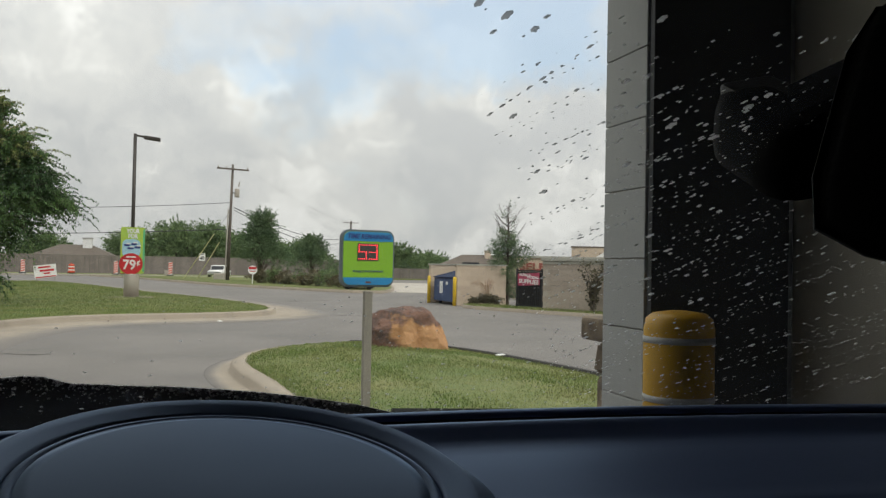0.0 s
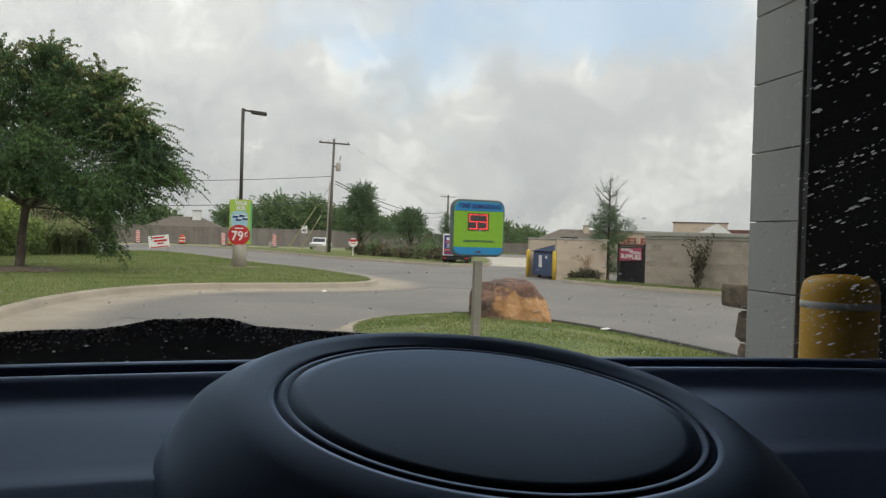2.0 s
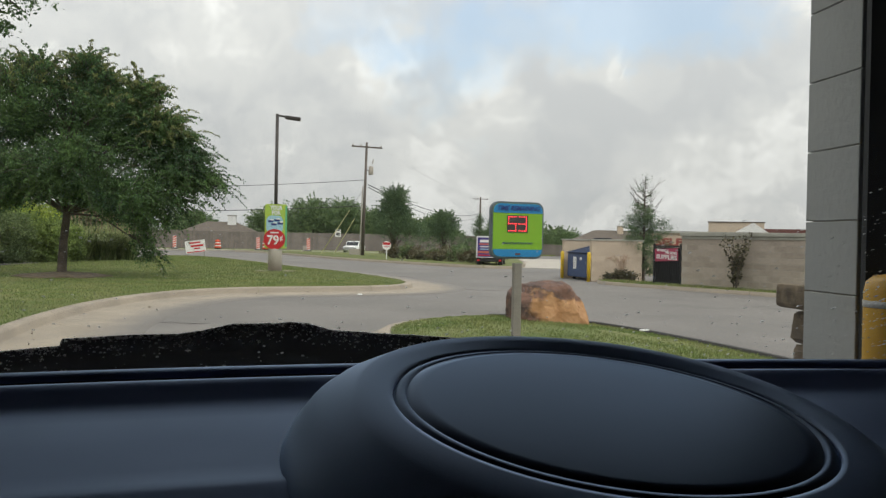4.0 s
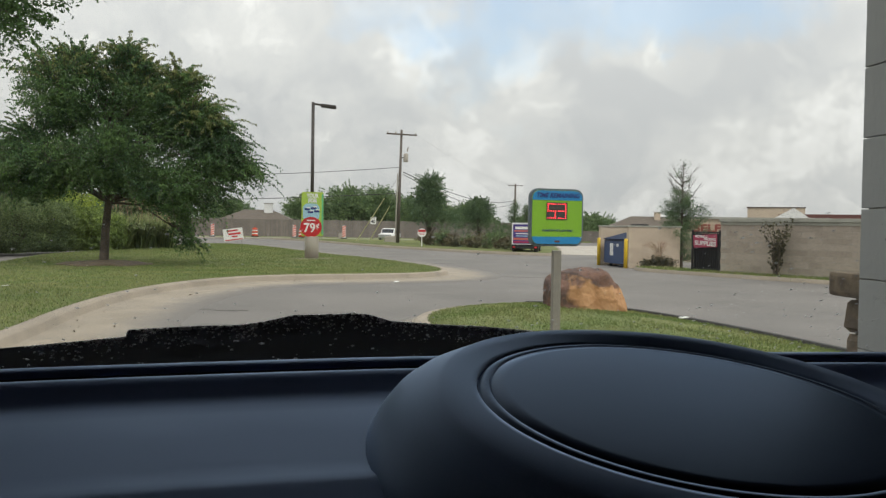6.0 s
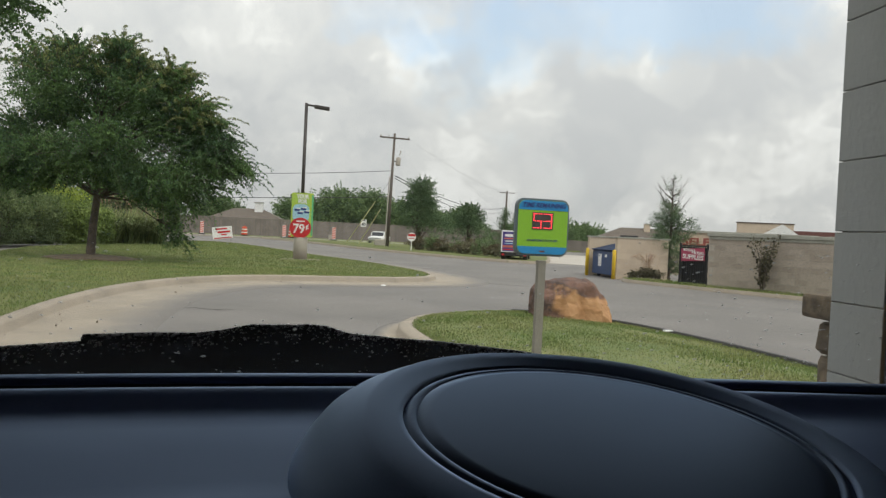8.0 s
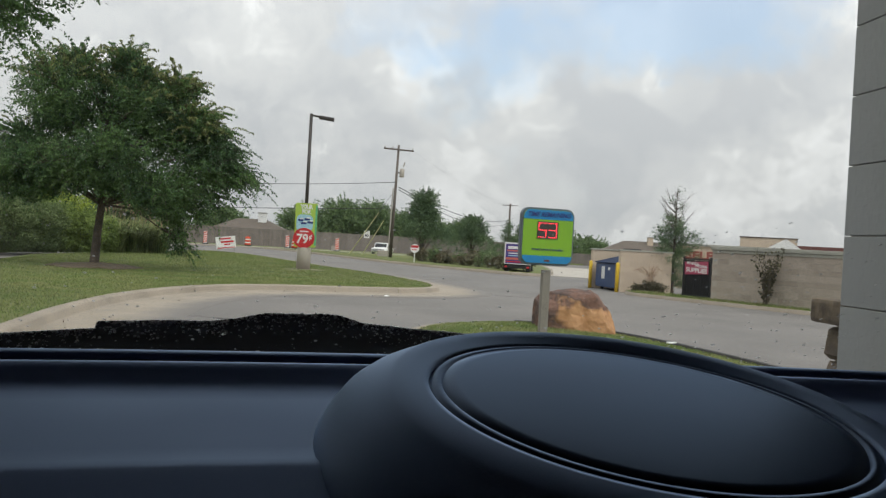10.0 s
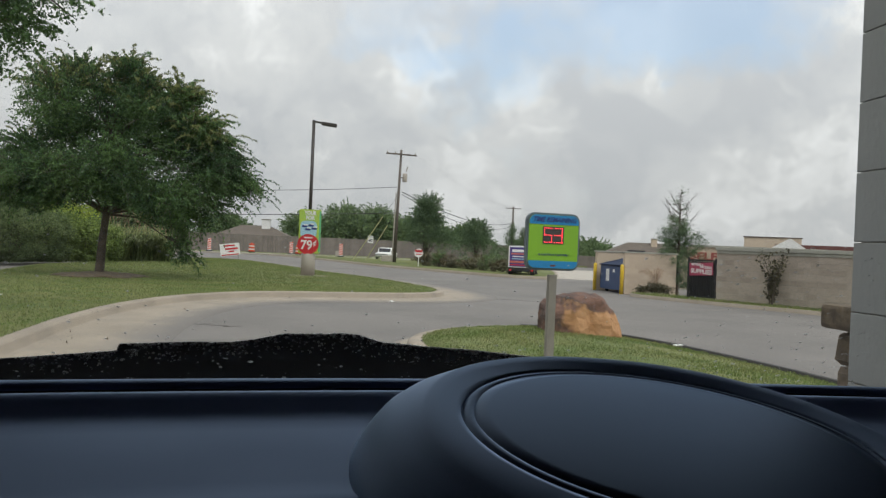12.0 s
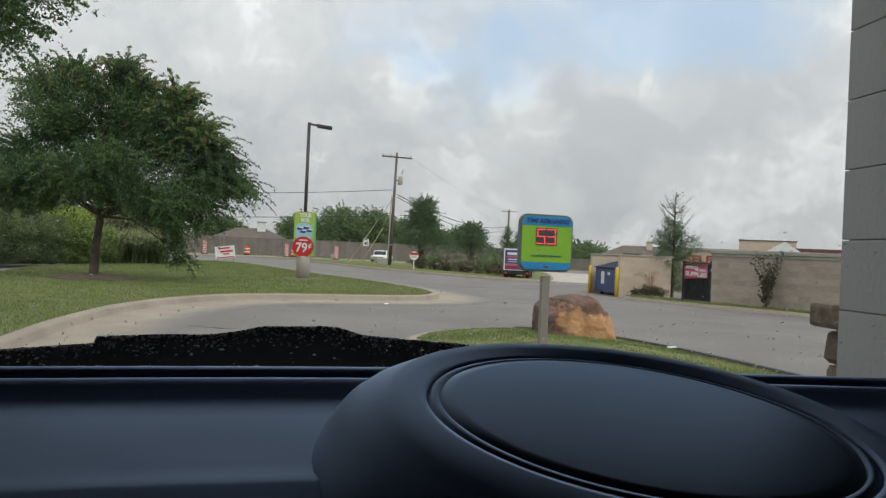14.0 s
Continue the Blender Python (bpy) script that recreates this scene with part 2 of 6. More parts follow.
M = dict(
    asphalt=mat("asphalt", (0.172, 0.159, 0.146), 0.9, (0.128, 0.119, 0.110), 0.3, 30, 0.75, 0.2),
    concrete=mat("kerb_concrete", (0.325, 0.276, 0.215), 0.88, (0.235, 0.20, 0.156), 0.9, 40, 0.6, 0.15),
    slab=mat("pale_concrete", (0.42, 0.385, 0.33), 0.9, (0.33, 0.30, 0.26), 0.4, 40, 0.6, 0.15),
    grass=mat("turf", (0.095, 0.130, 0.034), 0.95, (0.165, 0.168, 0.062), 0.55, 7, 0.7, 0.8),
    blade=leafy("grass_blades", (0.125, 0.185, 0.048), (0.235, 0.248, 0.100), 0.30),
    soil=mat("mulch", (0.13, 0.092, 0.055), 0.95, (0.07, 0.055, 0.032), 5, 40, 0.8, 0.9),
    block=mat("tan_block", (0.365, 0.31, 0.258), 0.92, (0.28, 0.238, 0.198), 2.4, 26, 0.8, 0.9, random=0.13),
    mortar=mat("mortar", (0.44, 0.395, 0.335), 0.95, None, 3, 40),
    cap=mat("cap_stone", (0.36, 0.355, 0.305), 0.85, None, 2, 40),
    edging=mat("dark_strip", (0.045, 0.042, 0.038), 0.9, (0.03, 0.028, 0.025), 2, 40),
    stucco=mat("tan_stucco", (0.52, 0.43, 0.33), 0.92, (0.45, 0.37, 0.285), 0.8, 50),
    cmu=mat("grey_painted_block", (0.46, 0.47, 0.46), 0.75, (0.38, 0.39, 0.385), 1.5, 40, 0.5, 0.3, random=0.05),
    inner=mat("tunnel_wall", (0.52, 0.49, 0.42), 0.6, (0.44, 0.415, 0.36), 0.8, 20),
    # unseen ceiling, toned down to cut light bounced onto the dash
    soffit=mat("bounce_cut_ceiling", (0.20, 0.195, 0.18), 0.8, (0.15, 0.145, 0.135), 0.8, 20),
    # the mouth wall's unlit inner face, its shade put into the colour
    lining=mat("shaded_inner_face", (0.017, 0.020, 0.024), 0.6, (0.012, 0.014, 0.018), 1.5, 20),
    floor=mat("wet_floor", (0.17, 0.165, 0.155), 0.45, (0.12, 0.118, 0.11), 0.8, 20),
    stone=mat("rough_stone", (0.34, 0.26, 0.175), 0.9, (0.17, 0.135, 0.10), 5, 30, 0.8, 0.8, random=0.25),
    yellow=mat("yellow_plastic", (0.72, 0.40, 0.012), 0.45, (0.58, 0.31, 0.01), 2, 20, 0.5, 0.05),
    yellowpaint=mat("yellow_paint", (0.75, 0.50, 0.03), 0.5, None, 3, 30),
    white=mat("white_paint", (0.75, 0.75, 0.73), 0.5, (0.62, 0.62, 0.6), 2, 20),
    black=mat("black_metal", (0.02, 0.02, 0.022), 0.45, None, 3, 40),
    bronze=mat("bronze_pole_paint", (0.06, 0.052, 0.045), 0.5, None, 3, 40, metal=0.3),
    steel=mat("weathered_steel", (0.28, 0.26, 0.22), 0.6, (0.20, 0.185, 0.16), 3, 50, metal=0.35),
    timber=mat("weathered_pole", (0.16, 0.135, 0.115), 0.9, (0.10, 0.085, 0.07), 1, 20, bump=0.4),
    fence=mat("grey_fence_board", (0.19, 0.165, 0.145), 0.9, (0.13, 0.115, 0.10), 1, 20, random=0.15, island=0.12),
    bark=mat("bark", (0.12, 0.095, 0.075), 0.95, (0.06, 0.05, 0.04), 4, 30, 0.8, 0.8),
    leaf=leafy("elm_leaf", (0.115, 0.195, 0.060), (0.048, 0.098, 0.040), 0.40),
    leaf_tip=leafy("fresh_leaf", (0.21, 0.23, 0.085), (0.14, 0.17, 0.055), 0.35),
    leaf_dark=leafy("far_leaf", (0.185, 0.255, 0.105), (0.105, 0.162, 0.080), 0.42),
    leaf_oak=leafy("oak_leaf", (0.155, 0.222, 0.108), (0.088, 0.140, 0.074), 0.40),
    leaf_bronze=leafy("bronze_leaf", (0.095, 0.088, 0.048), (0.056, 0.052, 0.030), 0.25),
    leaf_grey=leafy("sage_leaf", (0.19, 0.24, 0.10), (0.10, 0.145, 0.065), 0.35),
    leaf_mid=leafy("shrub_leaf", (0.24, 0.31, 0.09), (0.14, 0.20, 0.06), 0.4),
    leaf_lime=leafy("lime_leaf", (0.36, 0.43, 0.07), (0.22, 0.29, 0.05), 0.4),
    leaf_scrub=leafy("scrub_leaf", (0.20, 0.185, 0.12), (0.12, 0.115, 0.08)),
    leaf_red=leafy("plum_leaf", (0.145, 0.115, 0.068), (0.085, 0.095, 0.05), 0.35),
    straw=leafy("straw_grass", (0.30, 0.33, 0.155), (0.145, 0.20, 0.078), 0.35),
    plume=mat("pink_plume", (0.36, 0.22, 0.17), 0.9, (0.24, 0.19, 0.11), 5, 40),
    roof=mat("brown_shingle", (0.13, 0.105, 0.085), 0.9, (0.09, 0.075, 0.06), 2, 20),
    roofred=mat("dark_red_roof", (0.14, 0.055, 0.045), 0.7, None, 2, 20),
    blue=mat("blue_dumpster_paint", (0.028, 0.062, 0.16), 0.5, (0.02, 0.042, 0.11), 2, 20),
    orange=mat("orange_plastic", (0.68, 0.085, 0.03), 0.5, None, 3, 30),
    glass_dark=plain("dark_glass", (0.02, 0.022, 0.025), 0.08),
    rubber=mat("black_rubber", (0.018, 0.018, 0.019), 0.6, None, 6, 60),
    galv=mat("grey_wire", (0.05, 0.05, 0.05), 0.6, None, 5, 30),
    dash=vinyl("dash_vinyl", (0.110, 0.145, 0.275), 0.42, 0.65),
    dashhood=vinyl("binnacle_vinyl", (0.145, 0.195, 0.320), 0.42, 0.65),
    dark=mat("black_plastic", (0.010, 0.010, 0.011), 0.5, None, 6, 200),
    matte=mat("matte_black_plastic", (0.008, 0.009, 0.011), 0.85, None, 6, 200, spec=0.12),
    headliner=mat("cabin_lining", (0.06, 0.06, 0.062), 0.9, None, 4, 200),
    paint=mat("blue_grey_car_paint", (0.10, 0.13, 0.17), 0.25, (0.09, 0.12, 0.16), 1, 20, bump=0, coat=0.6),
    signblue=mat("sign_blue", (0.015, 0.22, 0.47), 0.4, (0.013, 0.19, 0.42), 2, 30, bump=0),
    signgreen=mat("sign_green", (0.21, 0.43, 0.02), 0.4, (0.18, 0.38, 0.018), 2, 30, bump=0),
    navy=plain("navy_print", (0.015, 0.03, 0.16), 0.5),
    red=mat("red_print", (0.55, 0.02, 0.025), 0.45, None, 3, 30, bump=0),
    maroon=mat("maroon_print", (0.40, 0.055, 0.11), 0.5, None, 3, 30, bump=0),
    lightblue=mat("light_blue_print", (0.35, 0.55, 0.65), 0.5, (0.28, 0.48, 0.60), 3, 30, bump=0),
    limegreen=mat("lime_print", (0.42, 0.50, 0.04), 0.5, (0.30, 0.50, 0.10), 1.5, 30, bump=0),
    teal=mat("teal_print", (0.12, 0.46, 0.22), 0.5, None, 2, 30, bump=0),
    brickred=mat("faded_red_paint", (0.30, 0.075, 0.055), 0.7, (0.24, 0.07, 0.055), 3, 30, bump=0),
    coral=mat("coral_print", (0.55, 0.14, 0.10), 0.5, None, 2, 30, bump=0),
    purple=mat("purple_print", (0.06, 0.04, 0.22), 0.5, None, 2, 30, bump=0),
    led=plain("led_red", (1.0, 0.045, 0.055), 0.4, emit=2.4),
    chrome=plain("chrome", (0.6, 0.6, 0.6), 0.2, 1.0),
    carwhite=mat("white_car_paint", (0.72, 0.72, 0.70), 0.3, (0.66, 0.66, 0.65), 1, 20, bump=0),
)


def worn_gutter(m):
    """The outer edge of a gutter slab is dulled by tyre dirt, in an uneven line."""
    n, l = m.node_tree.nodes, m.node_tree.links
    b = n["Principled BSDF"]
    old = b.inputs["Base Color"].links[0].from_socket
    at = n.new("ShaderNodeAttribute"); at.attribute_name = "tyre_wear"
    co = n.new("ShaderNodeTexCoord")
    no = n.new("ShaderNodeTexNoise"); no.inputs["Scale"].default_value, no.inputs["Detail"].default_value = 1.6, 5
    l.new(co.outputs["Object"], no.inputs["Vector"])
    ad = n.new("ShaderNodeMath"); ad.operation = "MULTIPLY_ADD"; ad.inputs[1].default_value = 0.9; ad.inputs[2].default_value = -0.42
    l.new(no.outputs["Fac"], ad.inputs[0])
    sm = n.new("ShaderNodeMath"); sm.operation = "ADD"
    l.new(ad.outputs[0], sm.inputs[0]); l.new(at.outputs["Fac"], sm.inputs[1])
    mr = n.new("ShaderNodeMapRange")
    mr.inputs["From Min"].default_value, mr.inputs["From Max"].default_value = 0.0, 0.8
    l.new(sm.outputs[0], mr.inputs["Value"])
    mx = n.new("ShaderNodeMix"); mx.data_type = "RGBA"
    mx.inputs["B"].default_value = (0.178, 0.164, 0.150, 1)
    l.new(mr.outputs[0], mx.inputs[0]); l.new(old, mx.inputs["A"])
    l.new(mx.outputs["Result"], b.inputs["Base Color"])


worn_gutter(M["concrete"])


# ---- mesh helpers ----
def link(name, bm, material, parent=None, label="", smooth=False):
    me = bpy.data.meshes.new(name)
    bm.normal_update()
    bm.to_mesh(me)
    bm.free()
    me.materials.append(material)
    if smooth:
        me.shade_smooth()
    ob = new(name, me)
    ob.parent = parent
    if label:
        tagged(ob, label)
    return ob


def part(name, bm, material, parent, label="", smooth=False):
    return link(name, bm, material, parent, label, smooth)


def thing(name, x, y, z, rz=0.0, label="", category="", group="", kind=""):
    e = new(name)
    e.matrix_world = pose(x, y, z, 0, 0, rz)
    e.empty_display_size = 0.2
    return tagged(e, label, category, group, kind)


def box(sx, sy, sz, at=(0, 0, 0), rot=(0, 0, 0), bevel=0.0, bm=None):
    """A box whose base centre is at the given place."""
    own = bm is None or bevel > 0
    b = bmesh.new() if own else bm
    m = Matrix.Translation(at) @ Euler([radians(a) for a in rot]).to_matrix().to_4x4() @ Matrix.Translation((0, 0, sz / 2)) @ Matrix.Diagonal((sx, sy, sz, 1))
    bmesh.ops.create_cube(b, size=1, matrix=m)
    if bevel:
        bmesh.ops.bevel(b, geom=b.edges[:], offset=bevel, segments=2, affect="EDGES", profile=0.6)
        if bm is not None:
            join(bm, b)
            return bm
    return b


def join(bm, other):
    me = bpy.data.meshes.new("tmp")
    other.to_mesh(me)
    other.free()
    bm.from_mesh(me)
    bpy.data.meshes.remove(me)
    return bm


def tube(points, radii, seg=10, bm=None, caps=True):
    """A round bar through the points, tapered by the radii."""
    b = bm or bmesh.new()
    pts = [Vector(p) for p in points]
    if not isinstance(radii, (list, tuple)):
        radii = [radii] * len(pts)
    rings = []
    side = None
    for i, p in enumerate(pts):
        d = (pts[min(i + 1, len(pts) - 1)] - pts[max(i - 1, 0)]).normalized()
        if side is None:
            side = d.orthogonal().normalized()
        side = (side - d * side.dot(d)).normalized()
        up = d.cross(side)
        rings.append([b.verts.new(p + radii[i] * (math.cos(2 * math.pi * k / seg) * side + math.sin(2 * math.pi * k / seg) * up)) for k in range(seg)])
    for r0, r1 in zip(rings, rings[1:]):
        for k in range(seg):
            b.faces.new((r0[k], r0[(k + 1) % seg], r1[(k + 1) % seg], r1[k]))
    if caps:
        b.faces.new(rings[0][::-1])
        b.faces.new(rings[-1])
    return b


def lathe(profile, seg=24, bm=None, at=(0, 0, 0)):
    """Turns (radius, height) pairs round the upright axis."""
    b = bm or bmesh.new()
    rings = [[b.verts.new((at[0] + r * math.cos(2 * math.pi * k / seg), at[1] + r * math.sin(2 * math.pi * k / seg), at[2] + z)) for k in range(seg)] for r, z in profile]
    for r0, r1 in zip(rings, rings[1:]):
        for k in range(seg):
            b.faces.new((r0[k], r0[(k + 1) % seg], r1[(k + 1) % seg], r1[k]))
    b.faces.new(rings[0][::-1])
    b.faces.new(rings[-1])
    return b


def plate(outline, thick, axis="y"):
    """A flat plate: outline in (x, z), thickness along y (or in (x, y), along z)."""
    b = bmesh.new()
    if axis == "y":
        f, k = [b.verts.new((x, 0, z)) for x, z in outline], [b.verts.new((x, thick, z)) for x, z in outline]
    else:
        f, k = [b.verts.new((x, y, thick)) for x, y in outline], [b.verts.new((x, y, 0)) for x, y in outline]
    n = len(outline)
    b.faces.new(f)
    b.faces.new(k[::-1])
    for i in range(n):
        b.faces.new((f[i], k[i], k[(i + 1) % n], f[(i + 1) % n]))
    bmesh.ops.recalc_face_normals(b, faces=b.faces[:])
    return b


def rounded(w, h, r, seg=6, cx=0.0, cz=0.0):
    pts = []
    for sx, sz, a0 in ((1, 1, 0), (-1, 1, 90), (-1, -1, 180), (1, -1, 270)):
        for i in range(seg + 1):
            a = radians(a0 + 90 * i / seg)
            pts.append((cx + sx * (w / 2 - r) + r * math.cos(a), cz + sz * (h / 2 - r) + r * math.sin(a)))
    return pts


def lettering(name, text, size, material, parent, at, width=None, slant=0.0, depth=0.002, rot=(90, 0, 0), bold=0.0, space=1.0):
    """Words in the built-in font, as a thin mesh, centred at the place; the letters face -y."""
    cu = bpy.data.curves.new("tmp_text", "FONT")
    cu.body, cu.size, cu.align_x, cu.align_y = text, size, "CENTER", "CENTER"
    cu.extrude, cu.shear, cu.offset, cu.space_character, cu.resolution_u = depth, slant, bold, space, 3
    tmp = bpy.data.objects.new("tmp_text", cu)
    scene.collection.objects.link(tmp)
    dg = bpy.context.evaluated_depsgraph_get()
    me = bpy.data.meshes.new_from_object(tmp.evaluated_get(dg))
    bpy.data.objects.remove(tmp)
    bpy.data.curves.remove(cu)
    me.name = name
    if width:
        xs = [v.co.x for v in me.vertices]
        me.transform(Matrix.Diagonal((width / max(1e-6, max(xs) - min(xs)), 1, 1, 1)))
    me.transform(pose(*at, *rot))
    me.materials.clear()
    me.materials.append(material)
    ob = new(name, me)
    ob.parent = parent
    return ob


def soup(name, verts, faces, material, parent=None):
    """One mesh from arrays of corners and of equal-sized faces."""
    me = bpy.data.meshes.new(name)
    nv, nf, k = len(verts), len(faces), faces.shape[1]
    me.vertices.add(nv); me.loops.add(nf * k); me.polygons.add(nf)
    me.vertices.foreach_set("co", np.asarray(verts, dtype=np.float32).ravel())
    me.loops.foreach_set("vertex_index", np.asarray(faces, dtype=np.int32).ravel())
    me.polygons.foreach_set("loop_start", np.arange(0, nf * k, k, dtype=np.int32))
    me.update(calc_edges=True)
    me.validate()
    me.materials.append(material)
    ob = new(name, me)
    ob.parent = parent
    return ob


def leaves(name, centres, size, material, parent, rng, droop=0.35, narrow=0.5):
    """A leaf for each centre: a small pointed blade with a bent midrib (two triangles folded along it)."""
    n = len(centres)
    d = rng.normal(size=(n, 3)); d[:, 2] -= droop * 1.5
    d /= np.linalg.norm(d, axis=1)[:, None]
    s = np.cross(d, rng.normal(size=(n, 3)))
    s /= np.linalg.norm(s, axis=1)[:, None] + 1e-9
    up = np.cross(d, s)
    L = size * rng.uniform(0.6, 1.3, (n, 1))
    a = centres - d * L * 0.5
    c = centres + d * L * 0.5
    b = centres + s * L * narrow * 0.5 + up * L * 0.12
    e = centres - s * L * narrow * 0.5 + up * L * 0.12
    v = np.stack([a, b, c, e], 1).reshape(-1, 3)
    i = np.arange(n)[:, None] * 4
    return soup(name, v, np.concatenate([i + [0, 1, 2], i + [0, 2, 3]], 0), material, parent)


def crown_points(rng, lobes, n, clump=0.22, per=14, shell=0.55):
    """Leaf places: clumps spread through the lobes (centre, half sizes), thicker towards their outside."""
    vol = np.array([a * b * c for _, (a, b, c) in lobes]) ** 0.67
    which = rng.choice(len(lobes), size=max(1, n // per), p=vol / vol.sum())
    cen = np.array([l[0] for l in lobes])[which]
    half = np.array([l[1] for l in lobes])[which]
    u = rng.normal(size=(len(which), 3))
    u /= np.linalg.norm(u, axis=1)[:, None]
    r = 1 - (1 - shell) * rng.uniform(0, 1, (len(which), 1)) ** 1.3 + rng.normal(0, 0.09, (len(which), 1))
    base = cen + u * half * r
    pts = np.repeat(base, per, 0)
    j = rng.normal(size=(len(pts), 3)) * clump
    j[:, 2] *= 0.6
    return pts + j


def boughs(rng, base, fork, lobes, r0, bm=None, seg=8):
    """A trunk to the fork and a bent limb into each lobe."""
    b = bm or bmesh.new()
    base, fork = Vector(base), Vector(fork)
    mid = base.lerp(fork, 0.5) + Vector((rng.normal(0, 0.04), rng.normal(0, 0.04), 0))
    tube([base - Vector((0, 0, 0.05)), base + Vector((0, 0, 0.12)), mid, fork], [r0 * 1.5, r0 * 1.1, r0 * 0.95, r0 * 0.8], seg, b)
    for (cx, cy, cz), (hx, hy, hz) in lobes:
        end = Vector((cx, cy, cz))
        k = fork.lerp(end, 0.5) + Vector((rng.normal(0, 0.12), rng.normal(0, 0.12), 0.12 * (end - fork).length))
        tube([fork - Vector((0, 0, 0.1)), k, end], [r0 * 0.55, r0 * 0.33, r0 * 0.12], 6, b)
        for _ in range(5):
            tip = end + Vector((rng.uniform(-1, 1) * hx * 0.85, rng.uniform(-1, 1) * hy * 0.85, rng.uniform(-0.7, 0.9) * hz * 0.85))
            tube([k.lerp(end, 0.6), end.lerp(tip, 0.5) + Vector((0, 0, 0.1)), tip], [r0 * 0.16, r0 * 0.1, r0 * 0.03], 5, b)
    return b


def shoots(rng, lobes, mid, count, l0, l1, m, spread, rise=0.3, droop=0.5):
    """Leaf places along shoots that leave each lobe outwards and bend over at the tip."""
    out = []
    mid = np.array(mid)
    for c, h in lobes:
        c, h = np.array(c), np.array(h)
        away = (c - mid) / (np.linalg.norm(c - mid) + 1e-6)
        for _ in range(count):
            d = rng.normal(size=3) * np.array([1, 1, 0.6]) + away * 0.9 + np.array([0, 0, rise])
            d /= np.linalg.norm(d)
            o = c + d * h * rng.uniform(0.4, 0.95)
            ln = rng.uniform(l0, l1)
            f = rng.uniform(0, 1, (m, 1)) ** 0.8
            side = np.cross(d, [0, 0, 1.0])
            side /= np.linalg.norm(side) + 1e-6
            out.append(o + d * f * ln - np.array([0, 0, 1]) * f ** 2 * ln * droop + side * rng.normal(0, 1, (m, 1)) * spread * (1.1 - f) + rng.normal(0, spread * 0.25, (m, 3)))
    return np.concatenate(out)


def tree(name, x, y, height, width, trunk, r0, n, leaf, material, label, seed, nl=9, tips=None, shape=1.0, zb=0.0, category="tree", droop=0.35, clump=0.22, spray=20):
    """A broad-crowned tree: trunk with limbs, and a crown of leaf clumps in uneven lobes."""
    rng = np.random.default_rng(seed)
    t = thing(name, x, y, zb, 0, label, category)
    lobes = []
    ch = height - trunk
    for i in range(nl):
        a = 2 * math.pi * (i / nl + rng.uniform(-0.05, 0.05))
        lev = (i * 0.618 + rng.uniform(0, 0.15)) % 1.0
        rad = width / 2 * (0.62 * (1 - 0.55 * lev * shape))
        lobes.append(((rad * math.cos(a), rad * math.sin(a), trunk + ch * (0.2 + 0.58 * lev)), (width * 0.21, width * 0.21, ch * 0.22)))
    lobes.append(((rng.normal(0, 0.1), 0, trunk + ch * 0.78), (width * 0.2, width * 0.2, ch * 0.24)))
    lobes.append(((0, 0, trunk + ch * 0.45), (width * 0.3, width * 0.3, ch * 0.3)))
    part("trunk", boughs(rng, (0, 0, 0), (rng.normal(0, 0.05), 0, trunk * 0.95), lobes, r0), M["bark"], t, "", True)
    leaves("crown", crown_points(rng, lobes, n, clump), leaf, material, t, rng, droop)
    k = width * 0.12
    leaves("spray", shoots(rng, lobes, (0, 0, trunk + ch * 0.3), spray, k * 0.6, k * 1.7, 26, k * 0.16, 0.6, 0.25), leaf * 0.85, material, t, rng, droop)
    if tips:
        high = [(c, h) for c, h in lobes if c[2] > trunk + ch * 0.45]
        leaves("new_growth", crown_points(rng, [((c[0], c[1], c[2] + 0.12 * h[2]), tuple(1.02 * q for q in h)) for c, h in high], n // 6, clump, 10, 0.92), leaf, tips, t, rng, droop)
    return t


